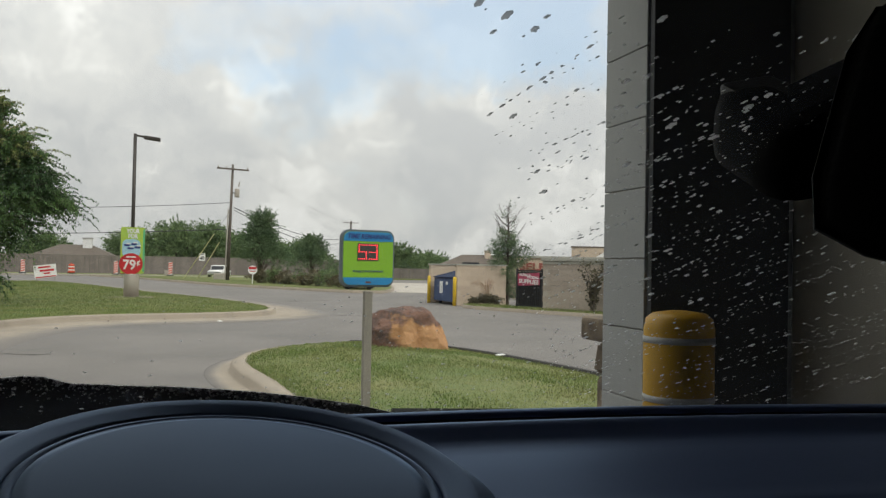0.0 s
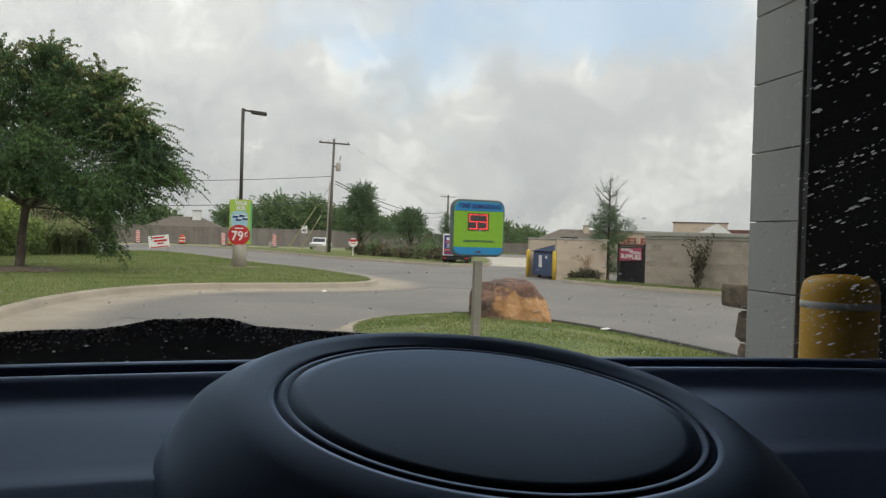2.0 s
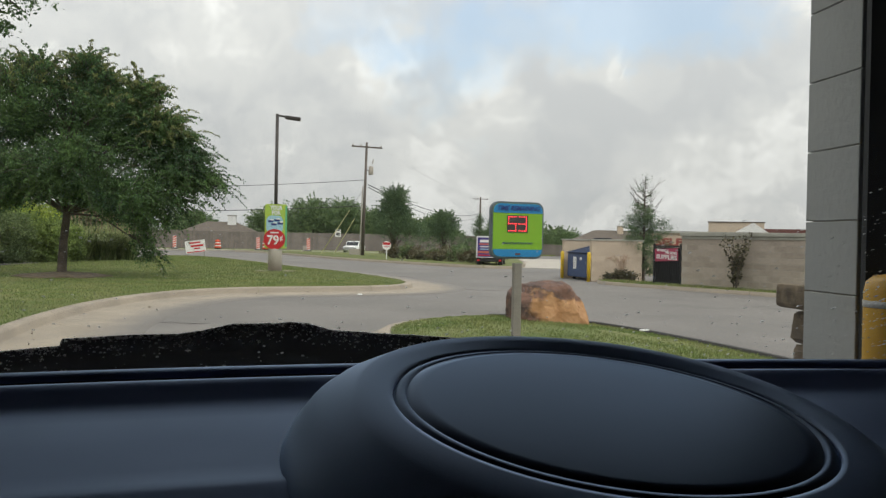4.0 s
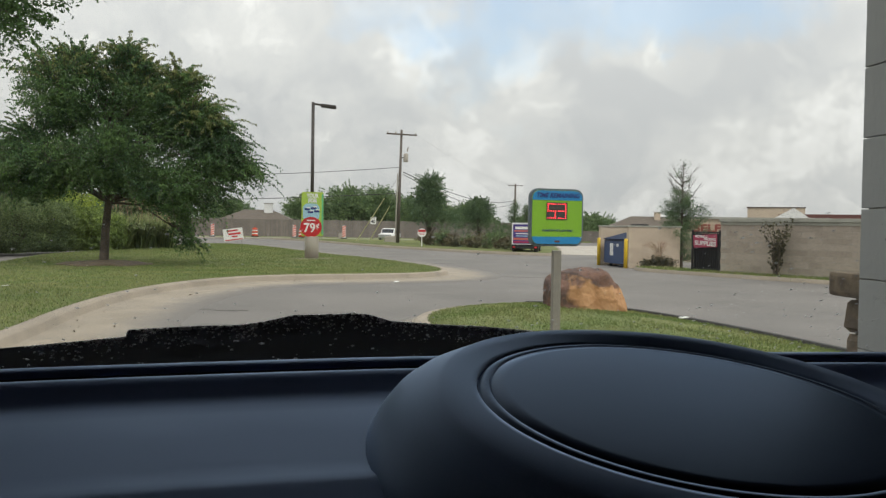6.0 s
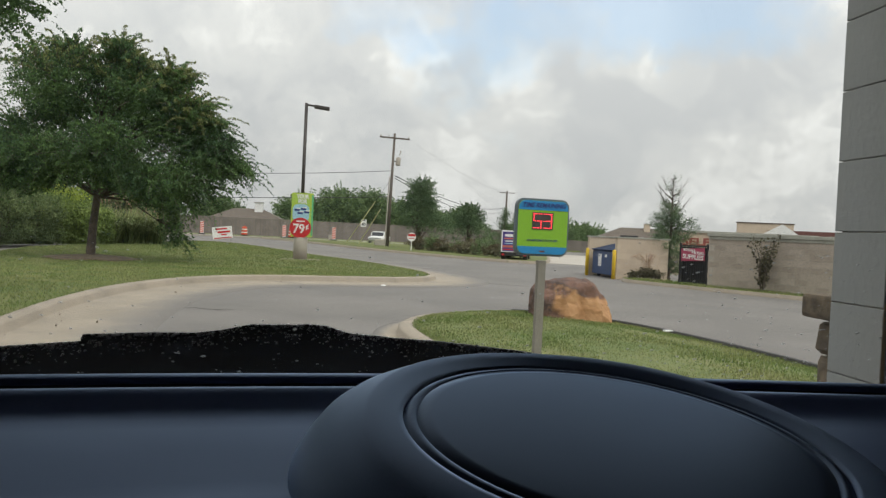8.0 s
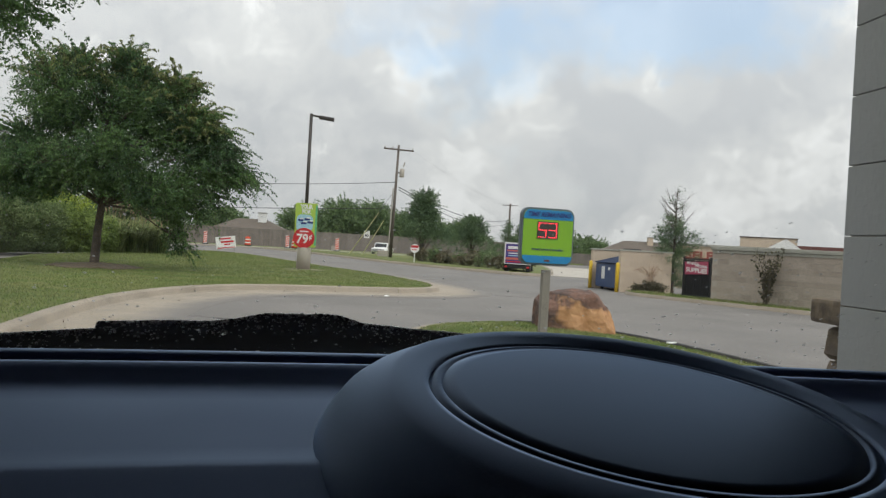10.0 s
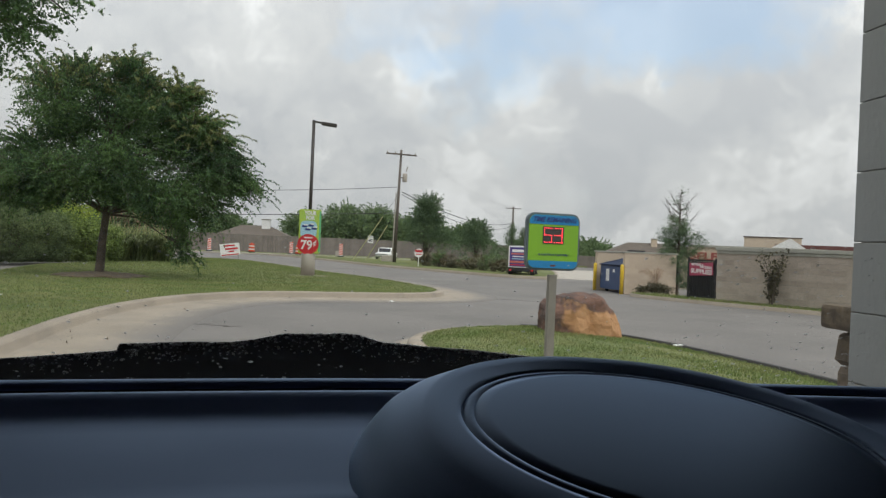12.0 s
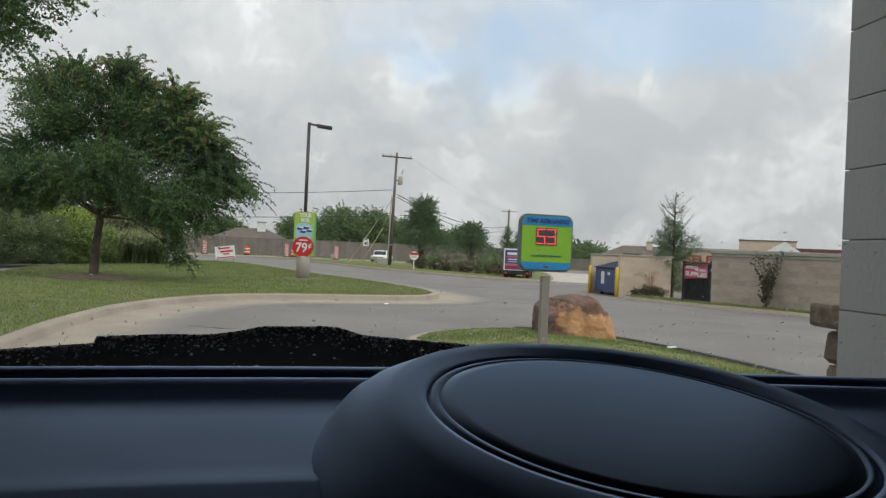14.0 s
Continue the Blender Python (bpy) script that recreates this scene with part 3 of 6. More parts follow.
def spire(name, x, y, height, width, n, leaf, material, label, seed, zb=0.0, bare=0.0):
    """A narrow conifer: a straight stem with whorls of boughs that shorten upwards."""
    rng = np.random.default_rng(seed)
    t = thing(name, x, y, zb, 0, label, "tree")
    b = bmesh.new()
    tube([(0, 0, -0.05), (0, 0, height * 0.5), (0, 0, height)], [0.024 * height ** 0.7, 0.015 * height ** 0.7, 0.006], 7, b)
    cs = []
    k = int(20 + height * 20)
    for i in range(k):
        h = height * (0.06 + 0.92 * i / k)
        ln = width / 2 * (1 - h / height) ** 0.8 * min(1.0, 0.55 + 1.6 * h / height) * rng.uniform(0.5, 1.3) + 0.06
        a = rng.uniform(0, 2 * math.pi)
        tip = Vector((ln * math.cos(a), ln * math.sin(a), h + ln * rng.uniform(0.1, 0.75)))
        tube([(0, 0, h), tip], [0.014, 0.004], 4, b)
        if rng.uniform() < bare and h > height * 0.6:
            continue
        m = max(6, int(1.7 * n / k * ln / (width / 2)))
        f = rng.uniform(0.25, 1.05, (m, 1))
        cs.append(np.array([0, 0, h]) * (1 - f) + np.array(tip) * f + rng.normal(0, 0.03 + 0.028 * width, (m, 3)))
    # bare twigs that stand clear of the crown
    for _ in range(int(34 * bare)):
        h = height * rng.uniform(0.5, 0.8)
        a, ln = rng.uniform(0, 2 * math.pi), width * rng.uniform(0.15, 0.34)
        tip = Vector((ln * math.cos(a), ln * math.sin(a), h + height * rng.uniform(0.1, 0.22)))
        tube([(0, 0, h), tip * 0.55 + Vector((0, 0, h * 0.45 - 0.05)), tip], [0.011, 0.007, 0.004], 4, b)
        for _ in range(2):
            tube([tip * 0.6 + Vector((0, 0, h * 0.4)), tip + Vector(rng.normal(0, 0.14, 3))], [0.006, 0.003], 4, b)
    part("trunk", b, M["bark"], t)
    leaves("crown", np.concatenate(cs), leaf, material, t, rng, 0.0, 0.24)
    return t


def shrub(name, x, y, w, d, h, n, leaf, material, label, seed, zb=0.15, group="", narrow=0.5):
    rng = np.random.default_rng(seed)
    t = thing(name, x, y, zb, 0, label, "shrub", group)
    lobes = [((rng.uniform(-0.32, 0.32) * w, rng.uniform(-0.32, 0.32) * d, h * rng.uniform(0.35, 0.62)), (w * 0.28, d * 0.28, h * 0.36)) for _ in range(7)]
    b = bmesh.new()
    for (cx, cy, cz), _ in lobes:
        tube([(cx * 0.15, cy * 0.15, -0.03), (cx * 0.6, cy * 0.6, cz * 0.55), (cx, cy, cz)], [0.022, 0.015, 0.006], 5, b)
    part("stem", b, M["bark"], t)
    p = crown_points(rng, lobes, n, 0.06 + 0.05 * h, 12, 0.5)
    p[:, 2] = np.maximum(p[:, 2], 0.03)
    leaves("foliage", p, leaf, material, t, rng, 0.1, narrow)
    return t


def hedge(x, y, w, d, h, n, leaf, material, label, seed, zb=0.12, group=""):
    """A clipped hedge plant: a boxy, uneven body of dense small leaves on many stems."""
    rng = np.random.default_rng(seed)
    t = thing("hedge_shrub", x, y, zb, 0, label, "shrub", group)
    b = bmesh.new()
    for _ in range(8):
        cx, cy = rng.uniform(-0.3, 0.3) * w, rng.uniform(-0.3, 0.3) * d
        tube([(cx * 0.3, cy * 0.3, -0.03), (cx * 0.8, cy * 0.8, h * 0.4), (cx, cy, h * 0.75)], [0.03, 0.02, 0.008], 5, b)
    part("stem", b, M["bark"], t)
    m = n // 10
    u = rng.normal(size=(m, 3))
    u /= (np.abs(u) ** 4).sum(1)[:, None] ** 0.25
    lump = 1 + 0.10 * np.sin(u[:, 0] * 5 + seed) * np.sin(u[:, 1] * 6 + 1) + 0.10 * np.sin(u[:, 2] * 7 + u[:, 0] * 4 + seed) + 0.06 * np.sin(u[:, 0] * 13 + u[:, 2] * 11)
    r = (1 - 0.45 * rng.uniform(0, 1, m) ** 2.2) * lump
    p = u * r[:, None] * np.array([w / 2, d / 2, h / 2]) + np.array([0, 0, h / 2])
    p = np.repeat(p, 10, 0) + rng.normal(0, 0.085, (m * 10, 3)) + np.repeat(rng.exponential(0.05, (m, 1)), 10, 0) * np.array([0, 0, 1.0])
    p[:, 2] = np.maximum(p[:, 2], 0.02)
    leaves("foliage", p, leaf, material, t, rng, -0.2, 0.45)
    return t


def smooth_line(points, step=0.5, closed=False):
    """Catmull-Rom through the points, at even steps."""
    P = [Vector((*p[:2], 0)) for p in points]
    n = len(P)
    out = []
    for i in range(n if closed else n - 1):
        p0, p1, p2, p3 = (P[(i + k) % n] if closed else P[min(max(i + k, 0), n - 1)] for k in (-1, 0, 1, 2))
        m = max(2, int((p2 - p1).length / step))
        for j in range(m):
            t = j / m
            q = 0.5 * (2 * p1 + (p2 - p0) * t + (2 * p0 - 5 * p1 + 4 * p2 - p3) * t * t + (3 * p1 - p0 - 3 * p2 + p3) * t ** 3)
            out.append((q.x, q.y))
    if not closed:
        out.append((P[-1].x, P[-1].y))
    return out


def inside(pts, poly):
    """Which of the points lie in the polygon."""
    x, y = pts[:, 0], pts[:, 1]
    r = np.zeros(len(pts), bool)
    q = poly[-1]
    for p in poly:
        if p[1] != q[1]:
            r ^= ((p[1] > y) != (q[1] > y)) & (x < (q[0] - p[0]) * (y - p[1]) / (q[1] - p[1]) + p[0])
        q = p
    return r


def lawn(name, outline, label, height=0.15, mound=0.0, cell=0.8):
    """A turf sheet with a skirt, filled on a grid so that it can swell in the middle."""
    b = bmesh.new()
    vs = [b.verts.new((x, y, height)) for x, y in outline]
    es = [b.edges.new((vs[i], vs[(i + 1) % len(vs)])) for i in range(len(vs))]
    bmesh.ops.triangle_fill(b, use_beauty=True, edges=es)
    if mound:
        for _ in range(4):
            long = [e for e in b.edges if e.calc_length() > cell and not e.is_boundary]
            if not long:
                break
            bmesh.ops.subdivide_edges(b, edges=long, cuts=1)
            bmesh.ops.triangulate(b, faces=b.faces[:])
        ol = np.array(outline)
        for v in b.verts:
            dist = np.sqrt(((ol - np.array([v.co.x, v.co.y])) ** 2).sum(1)).min()
            v.co.z = height + mound * min(1.0, dist / 1.3) ** 0.8 + 0.02 * noise.noise(v.co * 0.9)
    for f in b.faces:
        if f.normal.z < 0:
            f.normal_flip()
    edge = [e for e in b.edges if e.is_boundary]
    ex = bmesh.ops.extrude_edge_only(b, edges=edge)
    for v in ex["geom"]:
        if isinstance(v, bmesh.types.BMVert):
            v.co.z = -0.02
    ob = link(name, b, M["grass"], None, "", True)
    return tagged(ob, label, "lawn", kind="structure")


def sward(name, outline, n, high, label, base, seed, z_of=None):
    """Blades of grass over an outline."""
    rng = np.random.default_rng(seed)
    ol = np.array(outline)
    lo, hi = ol.min(0), ol.max(0)
    p = rng.uniform(lo, hi, (n * 3, 2))
    p = p[inside(p, outline)][:n]
    m = len(p)
    z = np.full(m, base) if z_of is None else z_of(p)
    a = rng.uniform(0, 2 * np.pi, m)
    w = high * rng.uniform(0.12, 0.3, m)
    hh = high * rng.uniform(0.5, 1.3, m)
    side = np.stack([np.cos(a) * w, np.sin(a) * w, np.zeros(m)], 1)
    root = np.stack([p[:, 0], p[:, 1], z - 0.01], 1)
    tip = root + np.stack([rng.normal(0, 0.4, m) * hh, rng.normal(0, 0.4, m) * hh, hh + 0.01], 1)
    v = np.stack([root - side, root + side, tip], 1).reshape(-1, 3)
    ob = soup(name, v, np.arange(3 * m).reshape(-1, 3), M["blade"])
    return tagged(ob, label, "grass", kind="stuff")


def kerb(name, line, closed, label, material="concrete", width=0.22, high=0.16, gutter=0.7, joint=3.0, flip=1):
    """A rolled kerb along a line (the edge of the turf), with its gutter slab, parted by joints."""
    prof = [(0.02, high - 0.3), (0.02, high), (-0.06, high + 0.004), (-width + 0.06, high - 0.012), (-width + 0.02, high - 0.04), (-width, 0.03), (-width - 0.03, 0.012), (-width - gutter * 0.4, 0.010), (-width - gutter, 0.006), (-width - gutter, -0.1)]
    pts = [Vector((x, y, 0)) for x, y in line]
    n = len(pts)
    b = bmesh.new()
    run, prev = 0.0, None
    for i in range(n + (1 if closed else 0)):
        p = pts[i % n]
        a = pts[(i - 1) % n] if closed or i else pts[0]
        c = pts[(i + 1) % n] if closed or i < n - 1 else pts[-1]
        d = (c - a).normalized()
        nrm = Vector((-d.y, d.x, 0)) * flip
        ring = [b.verts.new(p + nrm * u + Vector((0, 0, w))) for u, w in prof]
        if prev:
            run += (p - pts[(i - 1) % n]).length
            if run > joint:
                # a narrow open joint between two lengths of kerb
                ring2 = [b.verts.new(v.co.lerp(q.co, 0.02)) for v, q in zip(ring, prev)]
                for k in range(len(prof) - 1):
                    b.faces.new((prev[k], prev[k + 1], ring2[k + 1], ring2[k]))
                run = 0.0
            else:
                for k in range(len(prof) - 1):
                    b.faces.new((prev[k], prev[k + 1], ring[k + 1], ring[k]))
        prev = ring
    bmesh.ops.recalc_face_normals(b, faces=b.faces[:])
    wear = [1.0 if i % len(prof) >= len(prof) - 2 else 0.0 for i in range(len(b.verts))]
    ob = link(name, b, M[material], None, "", True)
    ob.data.attributes.new("tyre_wear", "FLOAT", "POINT").data.foreach_set("value", wear)
    return tagged(ob, label, "kerb", kind="structure")


# ---- ground ----
def ground_sheet():
    b = bmesh.new()
    xs = [-900, -200, -60, -30, -15, -5, 0, 5, 10, 15, 30, 60, 200, 900]
    ys = [-900, -100, -20, 4.6, 10, 20, 30, 45, 60, 80, 110, 200, 600, 1500]
    vs = [[b.verts.new((x, y, 0)) for x in xs] for y in ys]
    for j in range(len(ys) - 1):
        for i in range(len(xs) - 1):
            b.faces.new((vs[j][i], vs[j][i + 1], vs[j + 1][i + 1], vs[j + 1][i]))
    return tagged(link("ground", b, M["asphalt"]), "pale grey worn asphalt driveway and street", "ground", kind="structure")


ground_sheet()

LAWN_EDGE = smooth_line([(-4.3, 3.0), (-4.5, 8.0), (-4.85, 12.3), (-5.1, 15.4), (-5.05, 18.6), (-4.5, 21.3), (-3.5, 23.3), (-2.2, 24.35), (-0.7, 24.9), (0.9, 25.6), (1.9, 26.6), (2.25, 28.3),
                         (1.9, 30.9), (0.4, 36.0), (-1.9, 41.6), (-4.3, 48.6), (-7.3, 56.5), (-9.6, 59.5)], 0.45)
LAWN = LAWN_EDGE + [(-11.0, 58.5), (-11.6, 52.0), (-12.6, 45.0), (-13.4, 37.0), (-12.2, 30.0), (-16.0, 24.0), (-18.0, 10.0), (-18.0, 3.0)]
lawn("lawn", LAWN, "mown green lawn with dry patches behind a kerb")
sward("lawn_grass", LAWN_EDGE[10:] + [(-11.0, 58.5), (-11.6, 52.0), (-12.6, 45.0), (-13.2, 37.0), (-12.1, 30.0), (-12.5, 16.0), (-9.5, 8.5)], 210000, 0.04, "short green and straw-coloured grass blades of the lawn", 0.15, 3)
kerb("kerb_lawn", LAWN_EDGE, False, "rounded beige concrete kerb and gutter along the lawn", gutter=1.7)

ISLE = smooth_line([(1.10, 5.6), (1.02, 7.5), (0.93, 9.4), (0.80, 11.2), (0.62, 12.6), (0.62, 13.7), (0.95, 14.8), (1.6, 15.6), (2.6, 16.05), (3.5, 15.6), (4.25, 14.4), (4.75, 12.6), (5.1, 10.4), (5.3, 8.0), (5.35, 5.6)], 0.3)
ISLE_POLY = ISLE
lawn("island_lawn", ISLE_POLY, "low grassy island mound inside a concrete kerb", 0.15, 0.13, 0.7)


def isle_height(p):
    ol = np.array(ISLE_POLY)
    d = np.sqrt(((p[:, None, :] - ol[None]) ** 2).sum(2)).min(1)
    return 0.15 + 0.13 * np.minimum(1, d / 1.3) ** 0.8


sward("island_grass", ISLE_POLY, 75000, 0.024, "clipped green grass blades of the island", 0.15, 4, isle_height)
ISLE_TOP = max(range(len(ISLE)), key=lambda i: ISLE[i][1])
kerb("kerb_island", ISLE[:ISLE_TOP + 1], False, "beige concrete kerb round the grassy island", gutter=0.35, flip=-1)
# driveway side: narrow raised strip in a near-black colour
kerb("kerb_island", ISLE[ISLE_TOP:], False, "low dark edging where the island meets the driveway", "edging", width=0.10, high=0.20, gutter=0.06, flip=-1)

FAR_EDGE = smooth_line([(-9.0, 86.0), (-6.0, 80.0), (-3.0, 72.5), (0.7, 61.5), (3.6, 54.8), (7.2, 48.4), (9.4, 46.6), (10.6, 47.6), (12.5, 54.0), (14.5, 64.0), (17.0, 80.0)], 1.0)
FAR_LAWN = FAR_EDGE + [(17.0, 86.0)]
lawn("far_lawn", FAR_LAWN, "rough grass verge across the driveway")
kerb("kerb_far", FAR_EDGE, False, "pale concrete kerb of the far verge", gutter=0.5, flip=-1)
STREET_LAWN = [(-60, 84.5), (-20, 87.5), (-9.5, 89.0), (-3.0, 88.5), (20, 90), (60, 91), (60, 97), (-60, 95)]
lawn("street_lawn", STREET_LAWN, "grass verge in front of a fence", 0.14)
tagged(link("pavement_street", box(70, 1.3, 0.14, (-15, 87.0, 0.02), (0, 0, 1.5)), M["slab"]), "pale concrete pavement beside the street", "pavement", kind="structure")
tagged(link("pavement_lot", box(14, 26, 0.012, (18.2, 60, 0.0), (0, 0, -22)), M["slab"]), "pale concrete driveway of the storage lot", "pavement", kind="structure")
def mulch():
    b = lathe([(1.5, -0.02), (1.45, 0.03), (1.25, 0.06), (0.95, 0.085), (0.6, 0.11), (0.2, 0.14)], 40, at=(-8.5, 29.1, 0.15))
    for v in b.verts:
        d = Vector((v.co.x + 8.5, v.co.y - 29.1, 0))
        k = 1 + 0.22 * noise.noise(d * 1.3) + 0.1 * noise.noise(d * 5)
        v.co.x, v.co.y = -8.5 + d.x * k, 29.1 + d.y * k
        v.co.z += 0.025 * noise.noise(d * 7) if d.length < 1.25 else 0
    return b


tagged(link("mulch_bed", mulch(), M["soil"]), "brown mulch ring at the foot of the tree", "mulch bed", kind="structure")

# right-hand verge, block wall and gate
WA, WB = Vector((11.94, 28.78, 0)), Vector((19.4, 16.0, 0))
WU = (WB - WA).normalized()
WN = Vector((-WU.y, WU.x, 0))
if WN.y > 0:
    WN = -WN
WANG = math.degrees(math.atan2(WU.y, WU.x))
VERGE_EDGE = smooth_line([tuple((WA + WU * s + WN * o)[:2]) for s, o in ((-3.7, 0.15), (-3.2, 0.55), (-2.2, 0.85), (0, 1.0), (4, 1.05), (9, 1.1), (15, 1.1))], 0.6)
VERGE = VERGE_EDGE + [tuple((WA + WU * s - WN * 0.6)[:2]) for s in (15, 9, 4, 0, -1.6, -3.0)]
lawn("verge_lawn", VERGE, "thin strip of dry grass below the block wall", 0.12)
sward("verge_grass", VERGE, 18000, 0.07, "tufts of dry grass along the wall", 0.12, 5)
kerb("kerb_verge", VERGE_EDGE, False, "low concrete kerb in front of the block wall", "concrete", high=0.12, gutter=0.2, flip=-1)


def block_wall():
    w = thing("wall_block", WA.x, WA.y, 0, WANG, "tall tan split-face block wall with a pale cap", "wall", kind="structure")
    length = (WB - WA).length
    part("wall_core", box(length, 0.242, 1.84, (length / 2, 0.1, 0)), M["mortar"], w)
    part("wall_cap", box(length + 0.1, 0.34, 0.12, (length / 2, 0.07, 1.826), bevel=0.015), M["cap"], w, "pale stone cap")
    part("wall_band", box(length + 0.04, 0.26, 0.09, (length / 2, 0.07, 1.73), bevel=0.01), M["cap"], w)
    return w, length


wall_block, WALL_LEN = block_wall()


def gate():
    g = thing("metal_gate", WA.x - WU.x * 1.22, WA.y - WU.y * 1.22, 0.1, WANG, "black iron gate between the block wall and a shrub", "gate")
    fr = bmesh.new()
    for x in (0.03, 1.15):
        box(0.06, 0.05, 1.45, (x, 0, 0), bm=fr)
    for z in (0.08, 1.34):
        box(1.1, 0.04, 0.05, (0.59, 0, z), bm=fr)
    part("gate_frame", fr, M["black"], g)
    for i in range(11):
        part("bar", box(0.022, 0.022, 1.3, (0.11 + i * 0.095, 0, 0.06)), M["black"], g)
    part("backing", box(1.08, 0.012, 1.22, (0.59, 0.05, 0.1)), M["dark"], g, "dark mesh screen")
    ba = thing("banner", WA.x - WU.x * 1.22, WA.y - WU.y * 1.22, 0.1, WANG, "maroon banner with white lettering tied to a black gate", "banner")
    part("sheet", box(0.98, 0.01, 0.44, (0.59, -0.035, 0.84), (0, -3, 0)), M["maroon"], ba)
    lettering("lettering", "MOVING &", 0.13, M["white"], ba, (0.42, -0.045, 1.21), 0.5, 0.0, rot=(90, 3, 0), bold=0.004)
    lettering("lettering", "PACKING", 0.13, M["white"], ba, (0.78, -0.045, 1.12), 0.48, 0.0, rot=(90, 3, 0), bold=0.004)
    lettering("lettering", "SUPPLIES", 0.21, M["white"], ba, (0.59, -0.045, 0.97), 0.88, 0.0, rot=(90, 3, 0), bold=0.006)
    return g


gate()


def storage_building():
    s = thing("storage_building", 16.3, 40.2, 0, -20, "tan storage building with red letters, seen over a wall", "building")
    part("wall", box(6.4, 6, 2.08, (2.2, 3, 0)), M["stucco"], s)
    part("roof", box(6.6, 6.2, 0.1, (2.2, 3, 2.08)), M["cap"], s)
    lettering("lettering", "SELF", 0.5, M["brickred"], s, (0.0, -0.02, 1.62), 1.25, bold=0.02, depth=0.02)
    return s


storage_building()


def far_shop():
    s = thing("far_shop", 60.3, 110, 0, -27, "tan shop building with a white gable and dark red roof", "building")
    part("tower", box(7.4, 8, 4.75, (-4.1, 4, 0), bevel=0.05), M["stucco"], s)
    part("parapet", box(7.6, 8.2, 0.14, (-4.1, 4, 4.75)), M["roof"], s)
    part("wall", box(16, 8, 3.3, (4.2, 4.2, 0)), M["stucco"], s)
    part("roof", box(16.2, 8.4, 0.62, (4.3, 4.2, 3.3)), M["roofred"], s)
    part("gable", plate([(-4.2, 0), (0.1, 0), (0.1, 3.4), (-1.9, 4.75), (-4.2, 3.4)], 1.0), M["white"], s, "white painted gable").location.y = -1.6
    return s


far_shop()


def trash_enclosure():
    e = thing("trash_enclosure", 10.1, 33.15, 0, 6, "tan stucco walled enclosure with an open side", "enclosure")
    part("front_wall", box(2.2, 0.2, 1.62, (1.1, 0.1, 0), bevel=0.01), M["stucco"], e)
    part("back_wall", box(2.2, 0.2, 1.62, (1.1, 2.95, 0), bevel=0.01), M["stucco"], e)
    part("side_wall", box(0.2, 2.65, 1.62, (2.1, 1.53, 0), bevel=0.01), M["stucco"], e)
    for y in (0.1, 2.95):
        part("coping", box(2.3, 0.26, 0.06, (1.1, y, 1.62), bevel=0.01), M["cap"], e)
    return e


enclosure = trash_enclosure()


def guard_post(x, y, name="guard_post", label="slim yellow steel guard post beside a dumpster"):
    g = thing(name, x, y, 0, 0, label, "bollard", "guard posts")
    part("post", lathe([(0.075, 0), (0.075, 1.1), (0.05, 1.15), (0.01, 1.17)], 12), M["yellowpaint"], g, "", True)
    return g


guard_post(9.98, 33.1)
guard_post(9.7, 35.85)


M["lid_blue"] = mat("dark_blue_plastic", (0.012, 0.025, 0.065), 0.75, None, 2, 30, spec=0.2)


def dumpster():
    d = thing("dumpster", 10.82, 34.62, 0, 6, "dark blue steel dumpster with a sloping lid", "dumpster")
    b = plate([(-0.85, 0.12), (0.85, 0.12), (0.85, 1.36), (0.2, 1.36), (-0.85, 1.08)], 2.2)
    b.transform(Matrix.Translation((0, -1.1, 0)))
    bmesh.ops.bevel(b, geom=b.edges[:], offset=0.025, segments=2, affect="EDGES")
    part("body", b, M["blue"], d)
    part("lid", box(1.14, 2.24, 0.04, (-0.34, 0, 1.235), (0, -14.4, 0), 0.012), M["lid_blue"], d, "dark blue plastic lid")
    for y in (-1.15, 1.15):
        part("lift_pocket", box(0.9, 0.1, 0.16, (0, y, 0.75), bevel=0.01), M["blue"], d)
    part("notice", box(0.008, 0.32, 0.5, (-0.856, 0.3, 0.45)), M["white"], d, "white notice")
    part("notice", box(0.008, 0.2, 0.12, (-0.856, -0.3, 0.82)), M["white"], d, "white notice")
    for x in (-0.7, 0.7):
        for y in (-0.7, 0.7):
            part("wheel", tube([(x, y - 0.03, 0.07), (x, y + 0.03, 0.07)], 0.07, 10), M["rubber"], d)
    return d


dumpster()

# ---- tunnel of the car wash ----
JX, JY0, JY1 = 1.00, 3.05, 3.30


